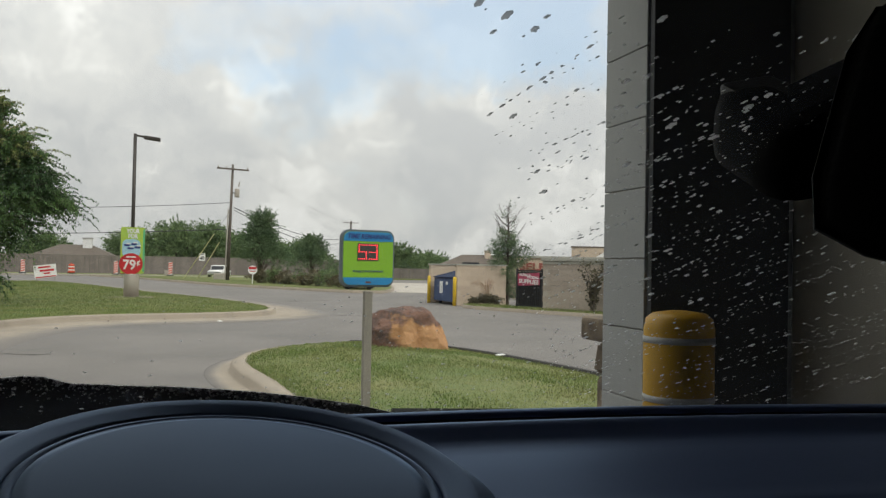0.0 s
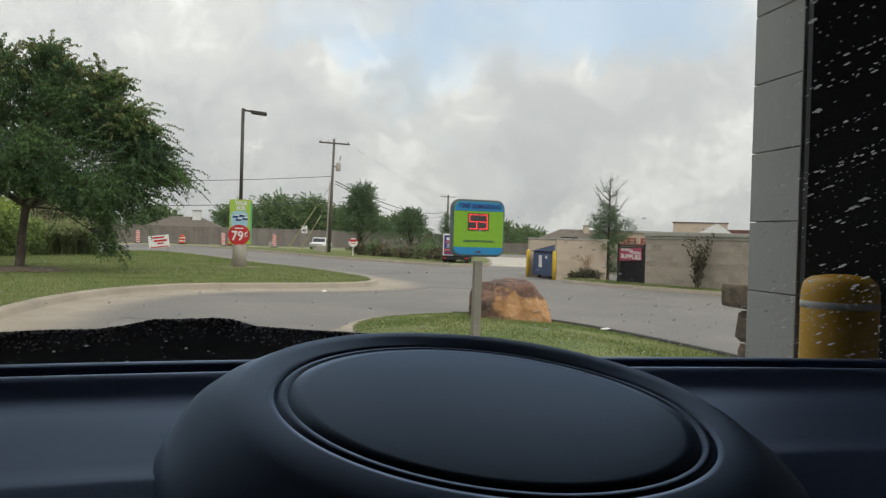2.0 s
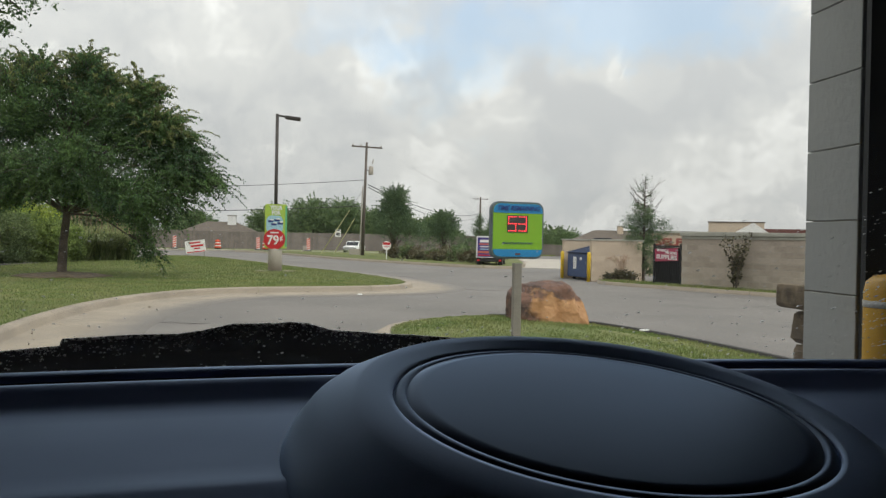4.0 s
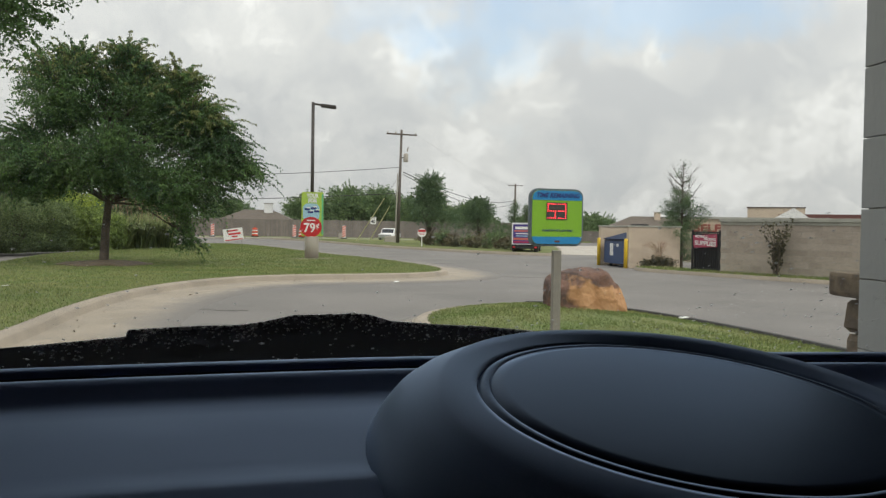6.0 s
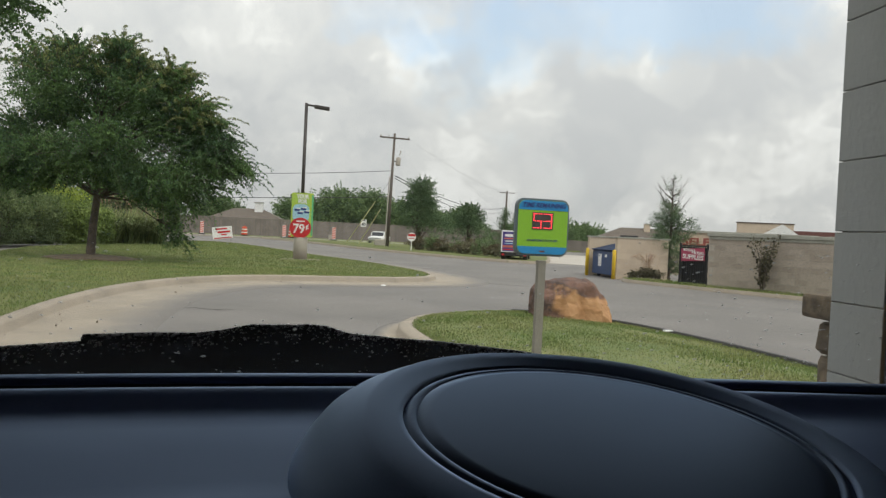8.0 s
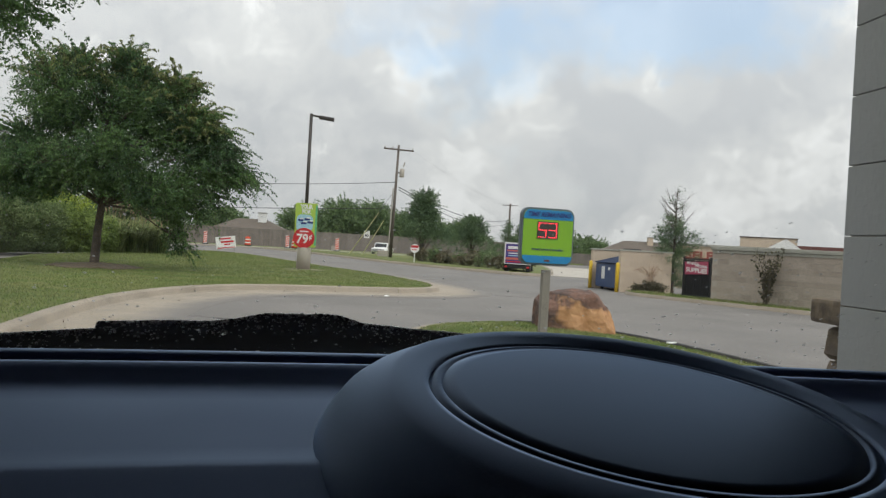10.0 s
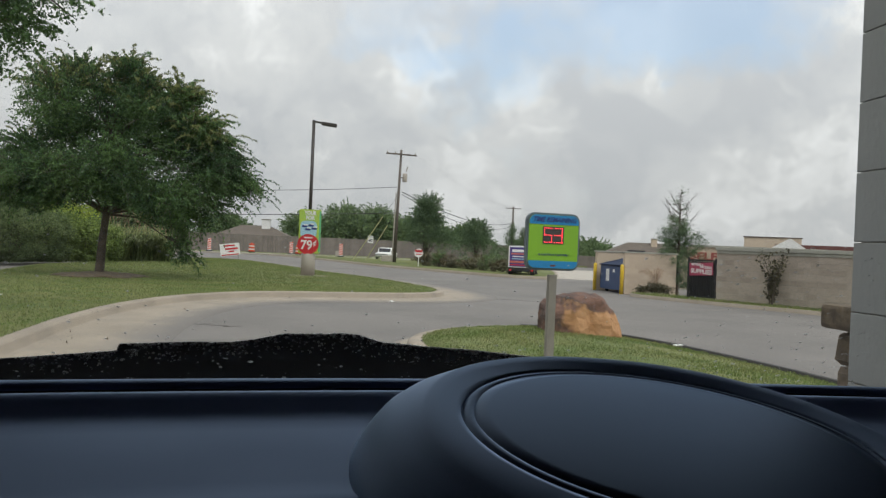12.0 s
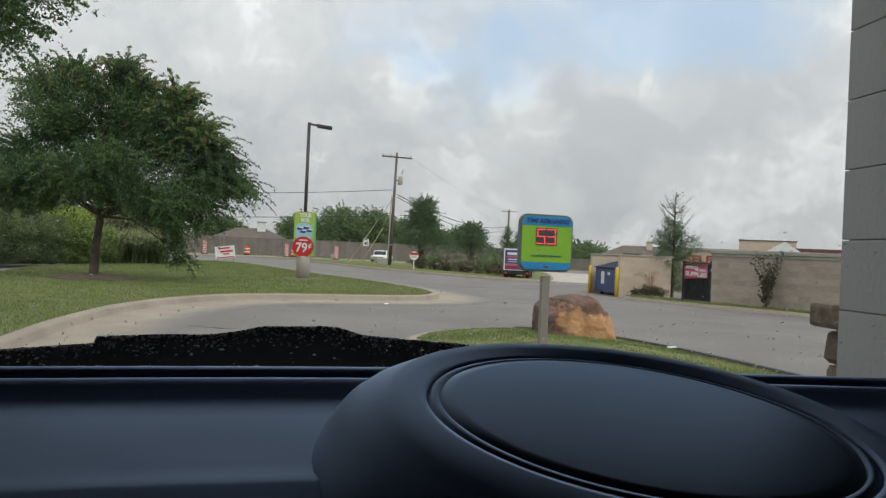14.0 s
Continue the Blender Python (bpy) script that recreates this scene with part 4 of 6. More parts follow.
def tunnel():
    tagged(link("floor", box(3.8, 13.1, 0.03, (-0.47, -3.05, -0.024)), M["floor"]), "damp grey concrete wash tunnel floor", "floor", kind="structure")
    tagged(link("wall_east", box(0.25, 12.03, 4.3, (1.605, -2.97, 0)), M["inner"]), "dim beige tunnel side wall", "wall", kind="structure")
    # west wall, end wall and ceiling are unseen, added to keep the tunnel dark
    tagged(link("wall_west", box(0.25, 12.03, 4.3, (-2.525, -2.97, 0)), M["inner"]), "dim beige tunnel side wall", "wall", kind="structure")
    tagged(link("wall_south", box(4.38, 0.25, 4.3, (-0.46, -9.11, 0)), M["inner"]), "unseen end wall that closes the tunnel to light", "wall", kind="structure")
    tagged(link("ceiling", box(4.5, 12.8, 0.2, (-0.46, -2.9, 4.3)), M["soffit"]), "unseen tunnel ceiling, darkened to cut bounced light", "ceiling", kind="structure")
    w = thing("wall_north", 0, 0, 0, 0, "grey painted block wall at the tunnel mouth", "wall", kind="structure")
    part("jamb_core", box(1.12, 0.21, 4.3, (JX + 0.568, (JY0 + JY1) / 2, 0)), M["mortar"], w)
    part("jamb_core", box(0.3, 0.24, 4.3, (-2.5, (JY0 + JY1) / 2, 0)), M["mortar"], w)
    # unseen lintel, hung low to hold sky light off the dash
    part("lintel", box(3.34, 0.24, 1.5, (-0.678, (JY0 + JY1) / 2, 2.8)), M["cmu"], w)
    # near-black sheet that paints the inner face as if in shade
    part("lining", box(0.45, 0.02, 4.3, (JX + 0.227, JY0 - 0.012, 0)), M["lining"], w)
    return w


wall_north = tunnel()


def door_track():
    d = thing("door_track", 1.425, 1.75, 0, 0, "dark steel upright against the tunnel wall", "door track")
    part("channel", box(0.09, 0.11, 4.2, (0, 0, 0), bevel=0.008), M["black"], d)
    return d


door_track()


def bollard():
    b = thing("bollard", 0.965, 2.83, 0, 0, "fat yellow plastic bollard sleeve with silver bands", "bollard")
    part("sleeve", lathe([(0.087, 0), (0.087, 1.425), (0.082, 1.450), (0.066, 1.464), (0.026, 1.470)], 36), M["yellow"], b, "", True)
    for z in (1.10, 1.245, 1.39):
        part("band", lathe([(0.0886, z), (0.0886, z + 0.016)], 36), M["chrome_tape"], b, "silver reflective band", True)
    return b


M["chrome_tape"] = mat("reflective_tape", (0.55, 0.55, 0.53), 0.4, (0.45, 0.45, 0.44), 6, 50)
bollard()


def stone_pier():
    p = thing("stone_pier", JX + 0.43, JY1 + 0.10, 0, 0, "rough brown stone pier with a slab cap beside the tunnel mouth", "pier")
    part("core", box(0.70, 0.155, 1.34, (0.02, 0.0, 0)), M["mortar"], p)
    part("cap", box(0.82, 0.19, 0.075, (0.0, 0.005, 1.34), bevel=0.014), M["stone"], p, "thick stone cap")
    rng = random.Random(8)
    z = 0.0
    while z < 1.31:
        h = min(rng.uniform(0.09, 0.17), 1.335 - z)
        x = -0.365
        while x < 0.36:
            wd = rng.uniform(0.13, 0.27)
            b = bmesh.new()
            bmesh.ops.create_cube(b, size=1, matrix=Matrix.Translation((x + wd / 2, 0.004 + rng.uniform(-0.006, 0.006), z + h / 2)) @ Matrix.Diagonal((wd - 0.009, 0.172, h - 0.009, 1)))
            bmesh.ops.bevel(b, geom=b.edges[:], offset=0.013, segments=1, affect="EDGES")
            for v in b.verts:
                v.co += Vector((rng.uniform(-1, 1), rng.uniform(-0.5, 0.5), rng.uniform(-0.5, 0.5))) * 0.009
            part("stone", b, M["stone"], p)
            x += wd
        z += h
    return p


stone_pier()


# ---- time sign ----
def time_sign():
    s = thing("time_sign", 1.262, 8.12, 0.24, 12, "blue and green timer sign with red digits on a steel post", "sign")
    S = 0.50
    zc = 1.385
    part("post", box(0.072, 0.05, 1.2, (0.03, 0.06, -0.1), bevel=0.004), M["steel"], s, "grey steel post")
    b = plate(rounded(S, S * 0.985, 0.075, 6, 0, zc), 0.05)
    bmesh.ops.bevel(b, geom=[e for e in b.edges if abs(e.verts[0].co.y - e.verts[1].co.y) < 1e-6], offset=0.006, segments=2, affect="EDGES")
    part("housing", b, M["bronze_sign"], s, "dark rounded frame")
    face = part("face", plate(rounded(S - 0.035, S * 0.985 - 0.035, 0.062, 6, 0, zc), 0.006), M["signgreen"], s, "lime green face")
    face.location.y = -0.006
    top = [(x, z) for x, z in rounded(S - 0.037, S * 0.985 - 0.037, 0.061, 6, 0, zc)]
    zt, zb_ = zc + 0.148, zc - 0.165
    up = [(x, z) for x, z in top if z >= zt]
    up = [(S / 2 - 0.0185, zt)] + up + [(-(S / 2 - 0.0185), zt)]
    part("header", plate(up, 0.003), M["signblue"], s, "blue header band").location.y = -0.009
    lo = [(x, z) for x, z in top if z <= zb_]
    lo = [(-(S / 2 - 0.0185), zb_)] + lo + [(S / 2 - 0.0185, zb_)]
    part("footer", plate(lo, 0.003), M["signblue"], s, "blue footer band").location.y = -0.009
    part("display", box(0.196, 0.004, 0.146, (-0.005, -0.009, zc - 0.018)), M["display"], s, "dark display window")
    lettering("lettering", "TIME REMAINING", 0.056, M["navy"], s, (0.0, -0.0115, zc + 0.187), 0.405, 0.3, 0.001, bold=0.0014)
    lettering("lettering", "PLEASE DRIVE FORWARD", 0.023, M["navy"], s, (0.0, -0.009, zc - 0.112), 0.285, 0.2, 0.001, bold=0.0002)
    part("mark", plate(rounded(0.05, 0.015, 0.006, 3, 0.0, zc - 0.205), 0.002), M["roofred"], s).location.y = -0.0115
    on = {"5": "afgcd", "3": "abgcd"}
    w, h = 0.068, 0.120
    for k, digit in enumerate("53"):
        ox, oz = -0.090 + k * 0.098, zc - 0.018 + 0.073
        seg = {"a": ((0, h), (w, h)), "g": ((0, h / 2), (w, h / 2)), "d": ((0, 0), (w, 0)), "f": ((0, h / 2), (0, h)), "b": ((w, h / 2), (w, h)), "e": ((0, 0), (0, h / 2)), "c": ((w, 0), (w, h / 2))}
        b = bmesh.new()
        for c in on[digit]:
            (x0, z0), (x1, z1) = seg[c]
            for i in range(5):
                t = i / 4
                bmesh.ops.create_uvsphere(b, u_segments=7, v_segments=4, radius=0.0045, matrix=Matrix.Translation((ox + x0 + (x1 - x0) * t, -0.0115, oz - h / 2 + 0.0 + z0 + (z1 - z0) * t)))
        part("digit", b, M["led"], s, "red glowing lamp digit")
    return s


M["display"] = mat("smoked_display", (0.055, 0.048, 0.045), 0.4, (0.036, 0.032, 0.030), 8, 60)
M["bronze_sign"] = mat("sign_frame", (0.12, 0.15, 0.165), 0.45, None, 3, 40)
time_sign()


def boulder():
    b = bmesh.new()
    bmesh.ops.create_icosphere(b, subdivisions=5, radius=1)
    planes = [(Vector(n).normalized(), d) for n, d in (((0.86, -0.35, 0.40), 0.78), ((-0.30, -0.95, 0.08), 0.80), ((-1, -0.1, 0.06), 0.84), ((0.95, 0.1, 0.34), 0.82), ((-0.05, -0.05, 1), 0.74), ((0.25, -0.95, 0.22), 0.76),
                                                        ((0.66, -0.1, 0.72), 0.80), ((-0.72, -0.1, 0.66), 0.92), ((0.05, -0.7, 0.7), 0.88))]
    rnd = random.Random(4)
    for _ in range(40):
        planes.append((Vector((rnd.uniform(-1, 1), rnd.uniform(-1, 0.6), rnd.uniform(-0.3, 1))).normalized(), rnd.uniform(0.82, 1.0)))
    for v in b.verts:
        p = v.co.normalized()
        r = 1.0 / (abs(p.x) ** 5 + abs(p.y) ** 5 + abs(p.z) ** 5) ** 0.2
        for n, d in planes:
            c = p.dot(n)
            if c > 0.05:
                r = min(r, d / c)
        r += 0.05 * noise.noise(p * 2.3) + 0.03 * abs(noise.noise(p * 4.5)) + 0.020 * noise.noise(p * 8) + 0.012 * noise.noise(p * 19) - 0.05 * max(0.0, noise.noise(p * 3.1 + Vector((3, 1, 7))))
        v.co = Vector((p.x * r * 0.76 + 0.05, p.y * r * 0.62, p.z * r * 0.72 + 0.12))
        if v.co.z < -0.1:
            v.co.z = -0.1
    m = M["rock"]
    ob = link("boulder", b, m)
    ob.matrix_world = pose(3.2, 14.45, 0.2, 0, 0, -8)
    return tagged(ob, "rust-brown sandstone boulder with an orange broken face on grass", "boulder")


def rock_material():
    m = mat("sandstone", (0.155, 0.085, 0.060), 0.92, (0.07, 0.047, 0.04), 3.0, 22, 0.9, 0.55)
    n, l = m.node_tree.nodes, m.node_tree.links
    b = n["Principled BSDF"]
    old = b.inputs["Base Color"].links[0].from_socket
    co = n.new("ShaderNodeTexCoord")
    no = n.new("ShaderNodeTexNoise"); no.inputs["Scale"].default_value, no.inputs["Detail"].default_value = 3.2, 5
    l.new(co.outputs["Object"], no.inputs["Vector"])
    sep = n.new("ShaderNodeSeparateXYZ"); l.new(co.outputs["Object"], sep.inputs[0])
    # a fresh break low on the right flank shows the orange inside
    def edge(sock, gain, add, lo, hi):
        m1 = n.new("ShaderNodeMath"); m1.operation = "MULTIPLY_ADD"; m1.inputs[1].default_value = gain; m1.inputs[2].default_value = add
        l.new(sock, m1.inputs[0])
        m2 = n.new("ShaderNodeMath"); m2.operation = "MULTIPLY_ADD"; m2.inputs[1].default_value = 0.8
        l.new(no.outputs["Fac"], m2.inputs[0]); l.new(m1.outputs[0], m2.inputs[2])
        q = n.new("ShaderNodeMapRange"); q.inputs["From Min"].default_value, q.inputs["From Max"].default_value = lo, hi
        l.new(m2.outputs[0], q.inputs["Value"])
        return q.outputs[0]

    right = edge(sep.outputs["X"], 1.0, -0.05, 0.08, 0.18)
    low = edge(sep.outputs["Z"], -1.0, 0.24, 0.16, 0.25)
    mr = n.new("ShaderNodeMath"); mr.operation = "MULTIPLY"
    l.new(right, mr.inputs[0]); l.new(low, mr.inputs[1])
    no2 = n.new("ShaderNodeTexNoise"); no2.inputs["Scale"].default_value = 7
    l.new(co.outputs["Object"], no2.inputs["Vector"])
    cr = n.new("ShaderNodeValToRGB")
    cr.color_ramp.elements[0].position, cr.color_ramp.elements[0].color = 0.3, (0.31, 0.155, 0.065, 1)
    cr.color_ramp.elements[1].position, cr.color_ramp.elements[1].color = 0.7, (0.45, 0.255, 0.125, 1)
    l.new(no2.outputs["Fac"], cr.inputs[0])
    mx = n.new("ShaderNodeMix"); mx.data_type = "RGBA"
    l.new(mr.outputs[0], mx.inputs[0]); l.new(old, mx.inputs["A"]); l.new(cr.outputs[0], mx.inputs["B"])
    l.new(mx.outputs["Result"], b.inputs["Base Color"])
    return m


M["rock"] = rock_material()
boulder()


# ---- lamp, price board, poles and wires ----
def street_lamp():
    s = thing("street_lamp", -2.33, 35.78, 0.15, 0, "dark bronze lamp post on a tall concrete foot", "street lamp")
    part("footing", lathe([(0.28, -0.05), (0.28, 0.86), (0.26, 0.9), (0.1, 0.905)], 24), M["slab"], s, "round concrete footing", True)
    part("pad", box(1.6, 1.2, 0.06, (0.05, -0.2, -0.05), bevel=0.01), M["concrete"], s)
    part("pole", tube([(0, 0, 0.9), (0, 0, 6.35)], [0.075, 0.065], 10), M["bronze"], s, "", True)
    part("arm", box(0.5, 0.09, 0.07, (0.28, 0, 6.22), (0, 6, 0)), M["bronze"], s)
    part("lamp_head", box(0.62, 0.34, 0.13, (0.62, 0, 6.13), (0, 6, 0), 0.03), M["bronze"], s, "flat shoebox lamp head")
    return s


street_lamp()


def price_board():
    p = thing("price_board", -2.33, 35.55, 0.15, 0, "lime and teal price board with a red disc", "sign")
    zc = 1.78
    part("panel", plate(rounded(0.88, 1.78, 0.06, 4, 0.03, zc + 0.02), 0.04), M["limegreen"], p)
    part("side_panel", plate(rounded(0.07, 1.66, 0.03, 3, 0.432, zc + 0.02), 0.006), M["teal"], p, "teal edge").location.y = -0.008
    part("picture", plate(rounded(0.66, 0.70, 0.2, 5, -0.02, zc + 0.10), 0.006), M["lightblue"], p, "pale blue picture").location.y = -0.014
    for i, (x, z) in enumerate(((-0.14, 0.16), (0.06, 0.2), (0.16, 0.08), (-0.04, 0.04))):
        part("stroke", plate(rounded(0.22, 0.09, 0.03, 3, x * 1.25, zc + z + 0.06), 0.004), M["navy"], p).location.y = -0.019
        part("stroke", plate(rounded(0.16, 0.05, 0.02, 3, x * 1.25 + 0.05, zc + z + 0.12), 0.004), M["white"], p).location.y = -0.0195
    disc = [(0.43 * math.cos(2 * math.pi * i / 32) - 0.02, zc - 0.50 + 0.41 * math.sin(2 * math.pi * i / 32)) for i in range(32)]
    part("disc", plate(disc, 0.008), M["red"], p, "red price disc").location.y = -0.024
    lettering("lettering", "79", 0.52, M["white"], p, (-0.08, -0.028, zc - 0.55), 0.46, bold=0.012)
    lettering("lettering", "¢", 0.3, M["white"], p, (0.25, -0.028, zc - 0.44), None, bold=0.006)
    part("stroke", box(0.34, 0.003, 0.05, (-0.02, -0.026, zc - 0.26)), M["white"], p)
    lettering("lettering", "YOUR", 0.22, M["white"], p, (0.03, -0.012, zc + 0.76), 0.5, bold=0.012)
    lettering("lettering", "FOR", 0.22, M["white"], p, (0.03, -0.012, zc + 0.56), 0.36, bold=0.012)
    return p


price_board()


def utility_pole(x, y, h, label, arm=2.4, transformer=False, rz=0.0, r=0.15, zb=0.0, lean=0.0):
    u = thing("utility_pole", x, y, zb, rz, label, "utility pole", "utility poles")
    u.matrix_world = pose(x, y, zb, 0, lean, rz)
    part("pole", tube([(0, 0, -0.1), (0, 0, h)], [r, r * 0.62], 10), M["timber"], u, "", True)
    part("crossarm", box(arm, 0.1, 0.12, (0, -0.16, h - 0.45)), M["timber"], u)
    for k in (-0.46, -0.2, 0.46):
        part("insulator", lathe([(0.03, 0), (0.06, 0.06), (0.04, 0.12), (0.02, 0.17)], 8, at=(arm * k, -0.16, h - 0.33)), M["slab"], u)
    if transformer:
        part("transformer", lathe([(0.17, 0), (0.2, 0.05), (0.2, 0.62), (0.12, 0.7)], 14, at=(0.42, -0.05, h - 2.6)), M["slab"], u, "grey can transformer", True)
        part("bracket", box(0.5, 0.06, 0.08, (0.22, -0.05, h - 2.3)), M["bronze"], u)
        part("cutout", box(0.08, 0.08, 0.4, (0.5, -0.1, h - 1.75), (0, 12, 0)), M["slab"], u)
        part("conduit", tube([(-0.22, -0.05, 0), (-0.2, -0.05, h * 0.62)], 0.05, 8), M["slab"], u, "grey riser pipe")
    return u


utility_pole(2.75, 69.9, 9.35, "tall weathered timber utility pole with a transformer", 2.5, True, 8, lean=1.3)
utility_pole(30.0, 164, 10.1, "distant timber utility pole with a crossarm", 3.0, False, 0, 0.27)
utility_pole(5.3, 160, 7.6, "distant timber utility pole with a crossarm", 2.6, False, 0, 0.2)
utility_pole(48.0, 210, 8.6, "distant timber utility pole with a crossarm", 2.6, False, 10, 0.2)
utility_pole(52.0, 225, 8.3, "distant timber utility pole with a crossarm", 2.6, False, 10, 0.2)


def wire(a, c, sag, r=0.022):
    a, c = Vector(a), Vector(c)
    pts = [a.lerp(c, t / 14) - Vector((0, 0, sag * 4 * (t / 14) * (1 - t / 14))) for t in range(15)]
    return tagged(link("power_line", tube(pts, r, 5), M["galv"]), "thin black overhead cable strung between poles", "cable", "overhead cables")


wire((3.0, 69.7, 6.3), (-40, 74, 6.4), 1.0)
wire((3.15, 69.8, 5.9), (30.0, 163.8, 6.9), 1.3, 0.04)
wire((3.15, 69.8, 5.7), (30.0, 163.8, 6.3), 1.6, 0.03)
wire((4.2, 69.7, 8.9), (31.1, 163.8, 9.7), 0.9, 0.006)
wire((3.0, 69.8, 4.2), (-45, 110, 4.6), 0.6, 0.03)


def guy_guard(x0, y0, x1, y1, h):
    g = thing("guy_guard", x0, y0, 0.14, 0, "thin yellow guard sleeve on a slanting guy wire", "guy wire", "guy wires")
    part("sleeve", tube([(0, 0, -0.02), ((x1 - x0) * 0.66, (y1 - y0) * 0.66, h * 0.66)], 0.036, 8), M["straw_paint"], g)
    part("wire", tube([((x1 - x0) * 0.5, (y1 - y0) * 0.5, h * 0.5), (x1 - x0, y1 - y0, h)], 0.015, 5), M["galv"], g)


M["straw_paint"] = mat("faded_yellow", (0.70, 0.68, 0.36), 0.6, None, 3, 30)
guy_guard(-0.6, 75.5, 2.9, 70.2, 5.6)
guy_guard(0.5, 75.0, 3.0, 70.2, 4.6)


# ---- fence, barrels, house, far trees ----
def board_fence(x0, y0, x1, y1, h, n, label):
    f = thing("fence", x0, y0, 0.0, math.degrees(math.atan2(y1 - y0, x1 - x0)), label, "fence")
    length = math.hypot(x1 - x0, y1 - y0)
    rng = random.Random(3)
    w = length / n
    b = bmesh.new()
    for i in range(n):
        box(w * 0.96, 0.03, h + rng.uniform(-0.03, 0.03), (w * (i + 0.5), rng.uniform(-0.01, 0.01), 0), bm=b)
    ob = part("boards", b, M["fence"], f)
    ob["kind"] = "stuff"
    for i in range(0, int(length / 2.4) + 1):
        part("post", box(0.1, 0.1, h - 0.05, (i * 2.4, 0.08, 0)), M["fence"], f)
    part("rail", box(length, 0.05, 0.09, (length / 2, 0.05, h * 0.8)), M["fence"], f)
    return f


board_fence(-34, 97, 20, 99, 2.05, 300, "long weathered grey board fence along the street")
board_fence(19.0, 92, 31, 88, 1.25, 70, "dark grey board fence behind the storage lot")


def barrel(x, y, label="orange and white striped traffic barrel on a black base"):
    t = thing("traffic_barrel", x, y, 0.13, 0, label, "traffic barrel", "traffic barrels")
    part("base", lathe([(0.40, 0), (0.40, 0.08), (0.3, 0.1)], 14), M["rubber"], t)
    z = 0.1
    for i in range(5):
        r0, r1 = 0.33 - 0.012 * i, 0.325 - 0.012 * (i + 1)
        part("band", lathe([(r0, z), (r1, z + (0.2 if i % 2 == 0 else 0.12))], 14), M["orange" if i % 2 == 0 else "white"], t, "orange band" if i % 2 == 0 else "white band", True)
        z += 0.2 if i % 2 == 0 else 0.12
    part("handle", box(0.16, 0.05, 0.1, (0, 0, z), bevel=0.01), M["orange"], t)
    return t


def panel_marker(x, y):
    t = thing("striped_marker", x, y, 0.13, 0, "upright orange and white striped road panel", "road marker", "road markers")
    part("panel", box(0.36, 0.05, 1.2, (0, 0, 0.12)), M["white"], t)
    for i in range(5):
        part("stripe", plate([(-0.175, 0.16 + i * 0.23), (0.175, 0.27 + i * 0.23), (0.175, 0.40 + i * 0.23), (-0.175, 0.29 + i * 0.23)], 0.006), M["orange"], t, "orange stripe").location.y = -0.03
    part("foot", box(0.6, 0.5, 0.12, (0, 0, 0), bevel=0.02), M["rubber"], t)
    return t


barrel(-11.32, 91.5)
barrel(-6.34, 90.0)
panel_marker(-15.27, 89.0)
panel_marker(-1.89, 86.5)
panel_marker(-7.0, 88.8)


def house(x, y, w, d, h, ridge, rz, label, chimney_at, ck=1.0, cm="white"):
    s = thing("house", x, y, 0, rz, label, "house")
    part("wall", box(w, d, h, (0, 0, 0)), M["stucco"], s)
    b = bmesh.new()
    o = 0.5
    e = [b.verts.new((sx * (w / 2 + o), sy * (d / 2 + o), h)) for sx, sy in ((-1, -1), (1, -1), (1, 1), (-1, 1))]
    r = [b.verts.new((sx * (w / 2 - d * 0.42), 0, ridge)) for sx in (-1, 1)]
    for f in ((e[0], e[1], r[1], r[0]), (e[1], e[2], r[1]), (e[2], e[3], r[0], r[1]), (e[3], e[0], r[0]), (e[3], e[2], e[1], e[0])):
        b.faces.new(f)
    roof = part("roof", b, M["roof"], s)
    part("fascia", box(w + 2 * o + 0.04, 0.06, 0.2, (0, -d / 2 - o, h - 0.14)), M["white"], s)
    part("chimney", box(1.05 * ck, 0.9 * ck, ridge + 0.75 * ck - h + 0.4, (chimney_at, -0.6, h - 0.4), bevel=0.02), M[cm], roof, "square chimney")
    part("chimney_cap", box(1.2 * ck, 1.05 * ck, 0.12 * ck, (chimney_at, -0.6, ridge + 0.75 * ck)), M["cap"], roof)
    part("window", box(1.6, 0.06, 1.1, (-w * 0.2, -d / 2 - 0.01, 0.9)), M["glass_dark"], s)
    return s


house(-13.5, 113, 9.5, 7, 1.75, 3.35, 0, "low house with a brown shingle roof and white chimney", 1.4)
house(27.2, 78, 8.5, 5, 1.5, 2.75, -10, "distant house with a brown hipped roof", 0.2, 0.5, "stucco")

rs = random.Random(12)
for i, (x, y, h, w) in enumerate(((-7.2, 121, 5.6, 9), (-1.8, 118, 6.6, 10), (2.9, 122, 6.6, 9.5), (6.6, 117, 5.2, 8), (-19, 124, 4.8, 9), (-28, 120, 5.2, 9), (10.2, 115, 4.6, 7), (15, 118, 4.3, 8))):
    tree("far_tree", x, y, h, w, 1.0, 0.2, 11000, 0.30, M["leaf_dark"], "dense dark green tree behind the fence", 40 + i, 8, clump=0.5)
for i, (x, y, h, w) in enumerate(((21.5, 105, 3.7, 6), (25.0, 104, 4.1, 6), (30, 110, 3.2, 7), (36, 125, 3.0, 9))):
    tree("far_tree", x, y, h, w, 0.5, 0.15, 6000, 0.24, M["leaf_dark"], "round dark green tree beyond the storage lot", 60 + i, 7, clump=0.4)

# ---- far verge planting ----
tree("young_oak", 5.0, 66.3, 5.3, 4.7, 0.6, 0.09, 9000, 0.12, M["leaf_oak"], "young oak with a pointed crown on the far verge", 21, 14, shape=2.3, zb=0.15, clump=0.13, spray=60)
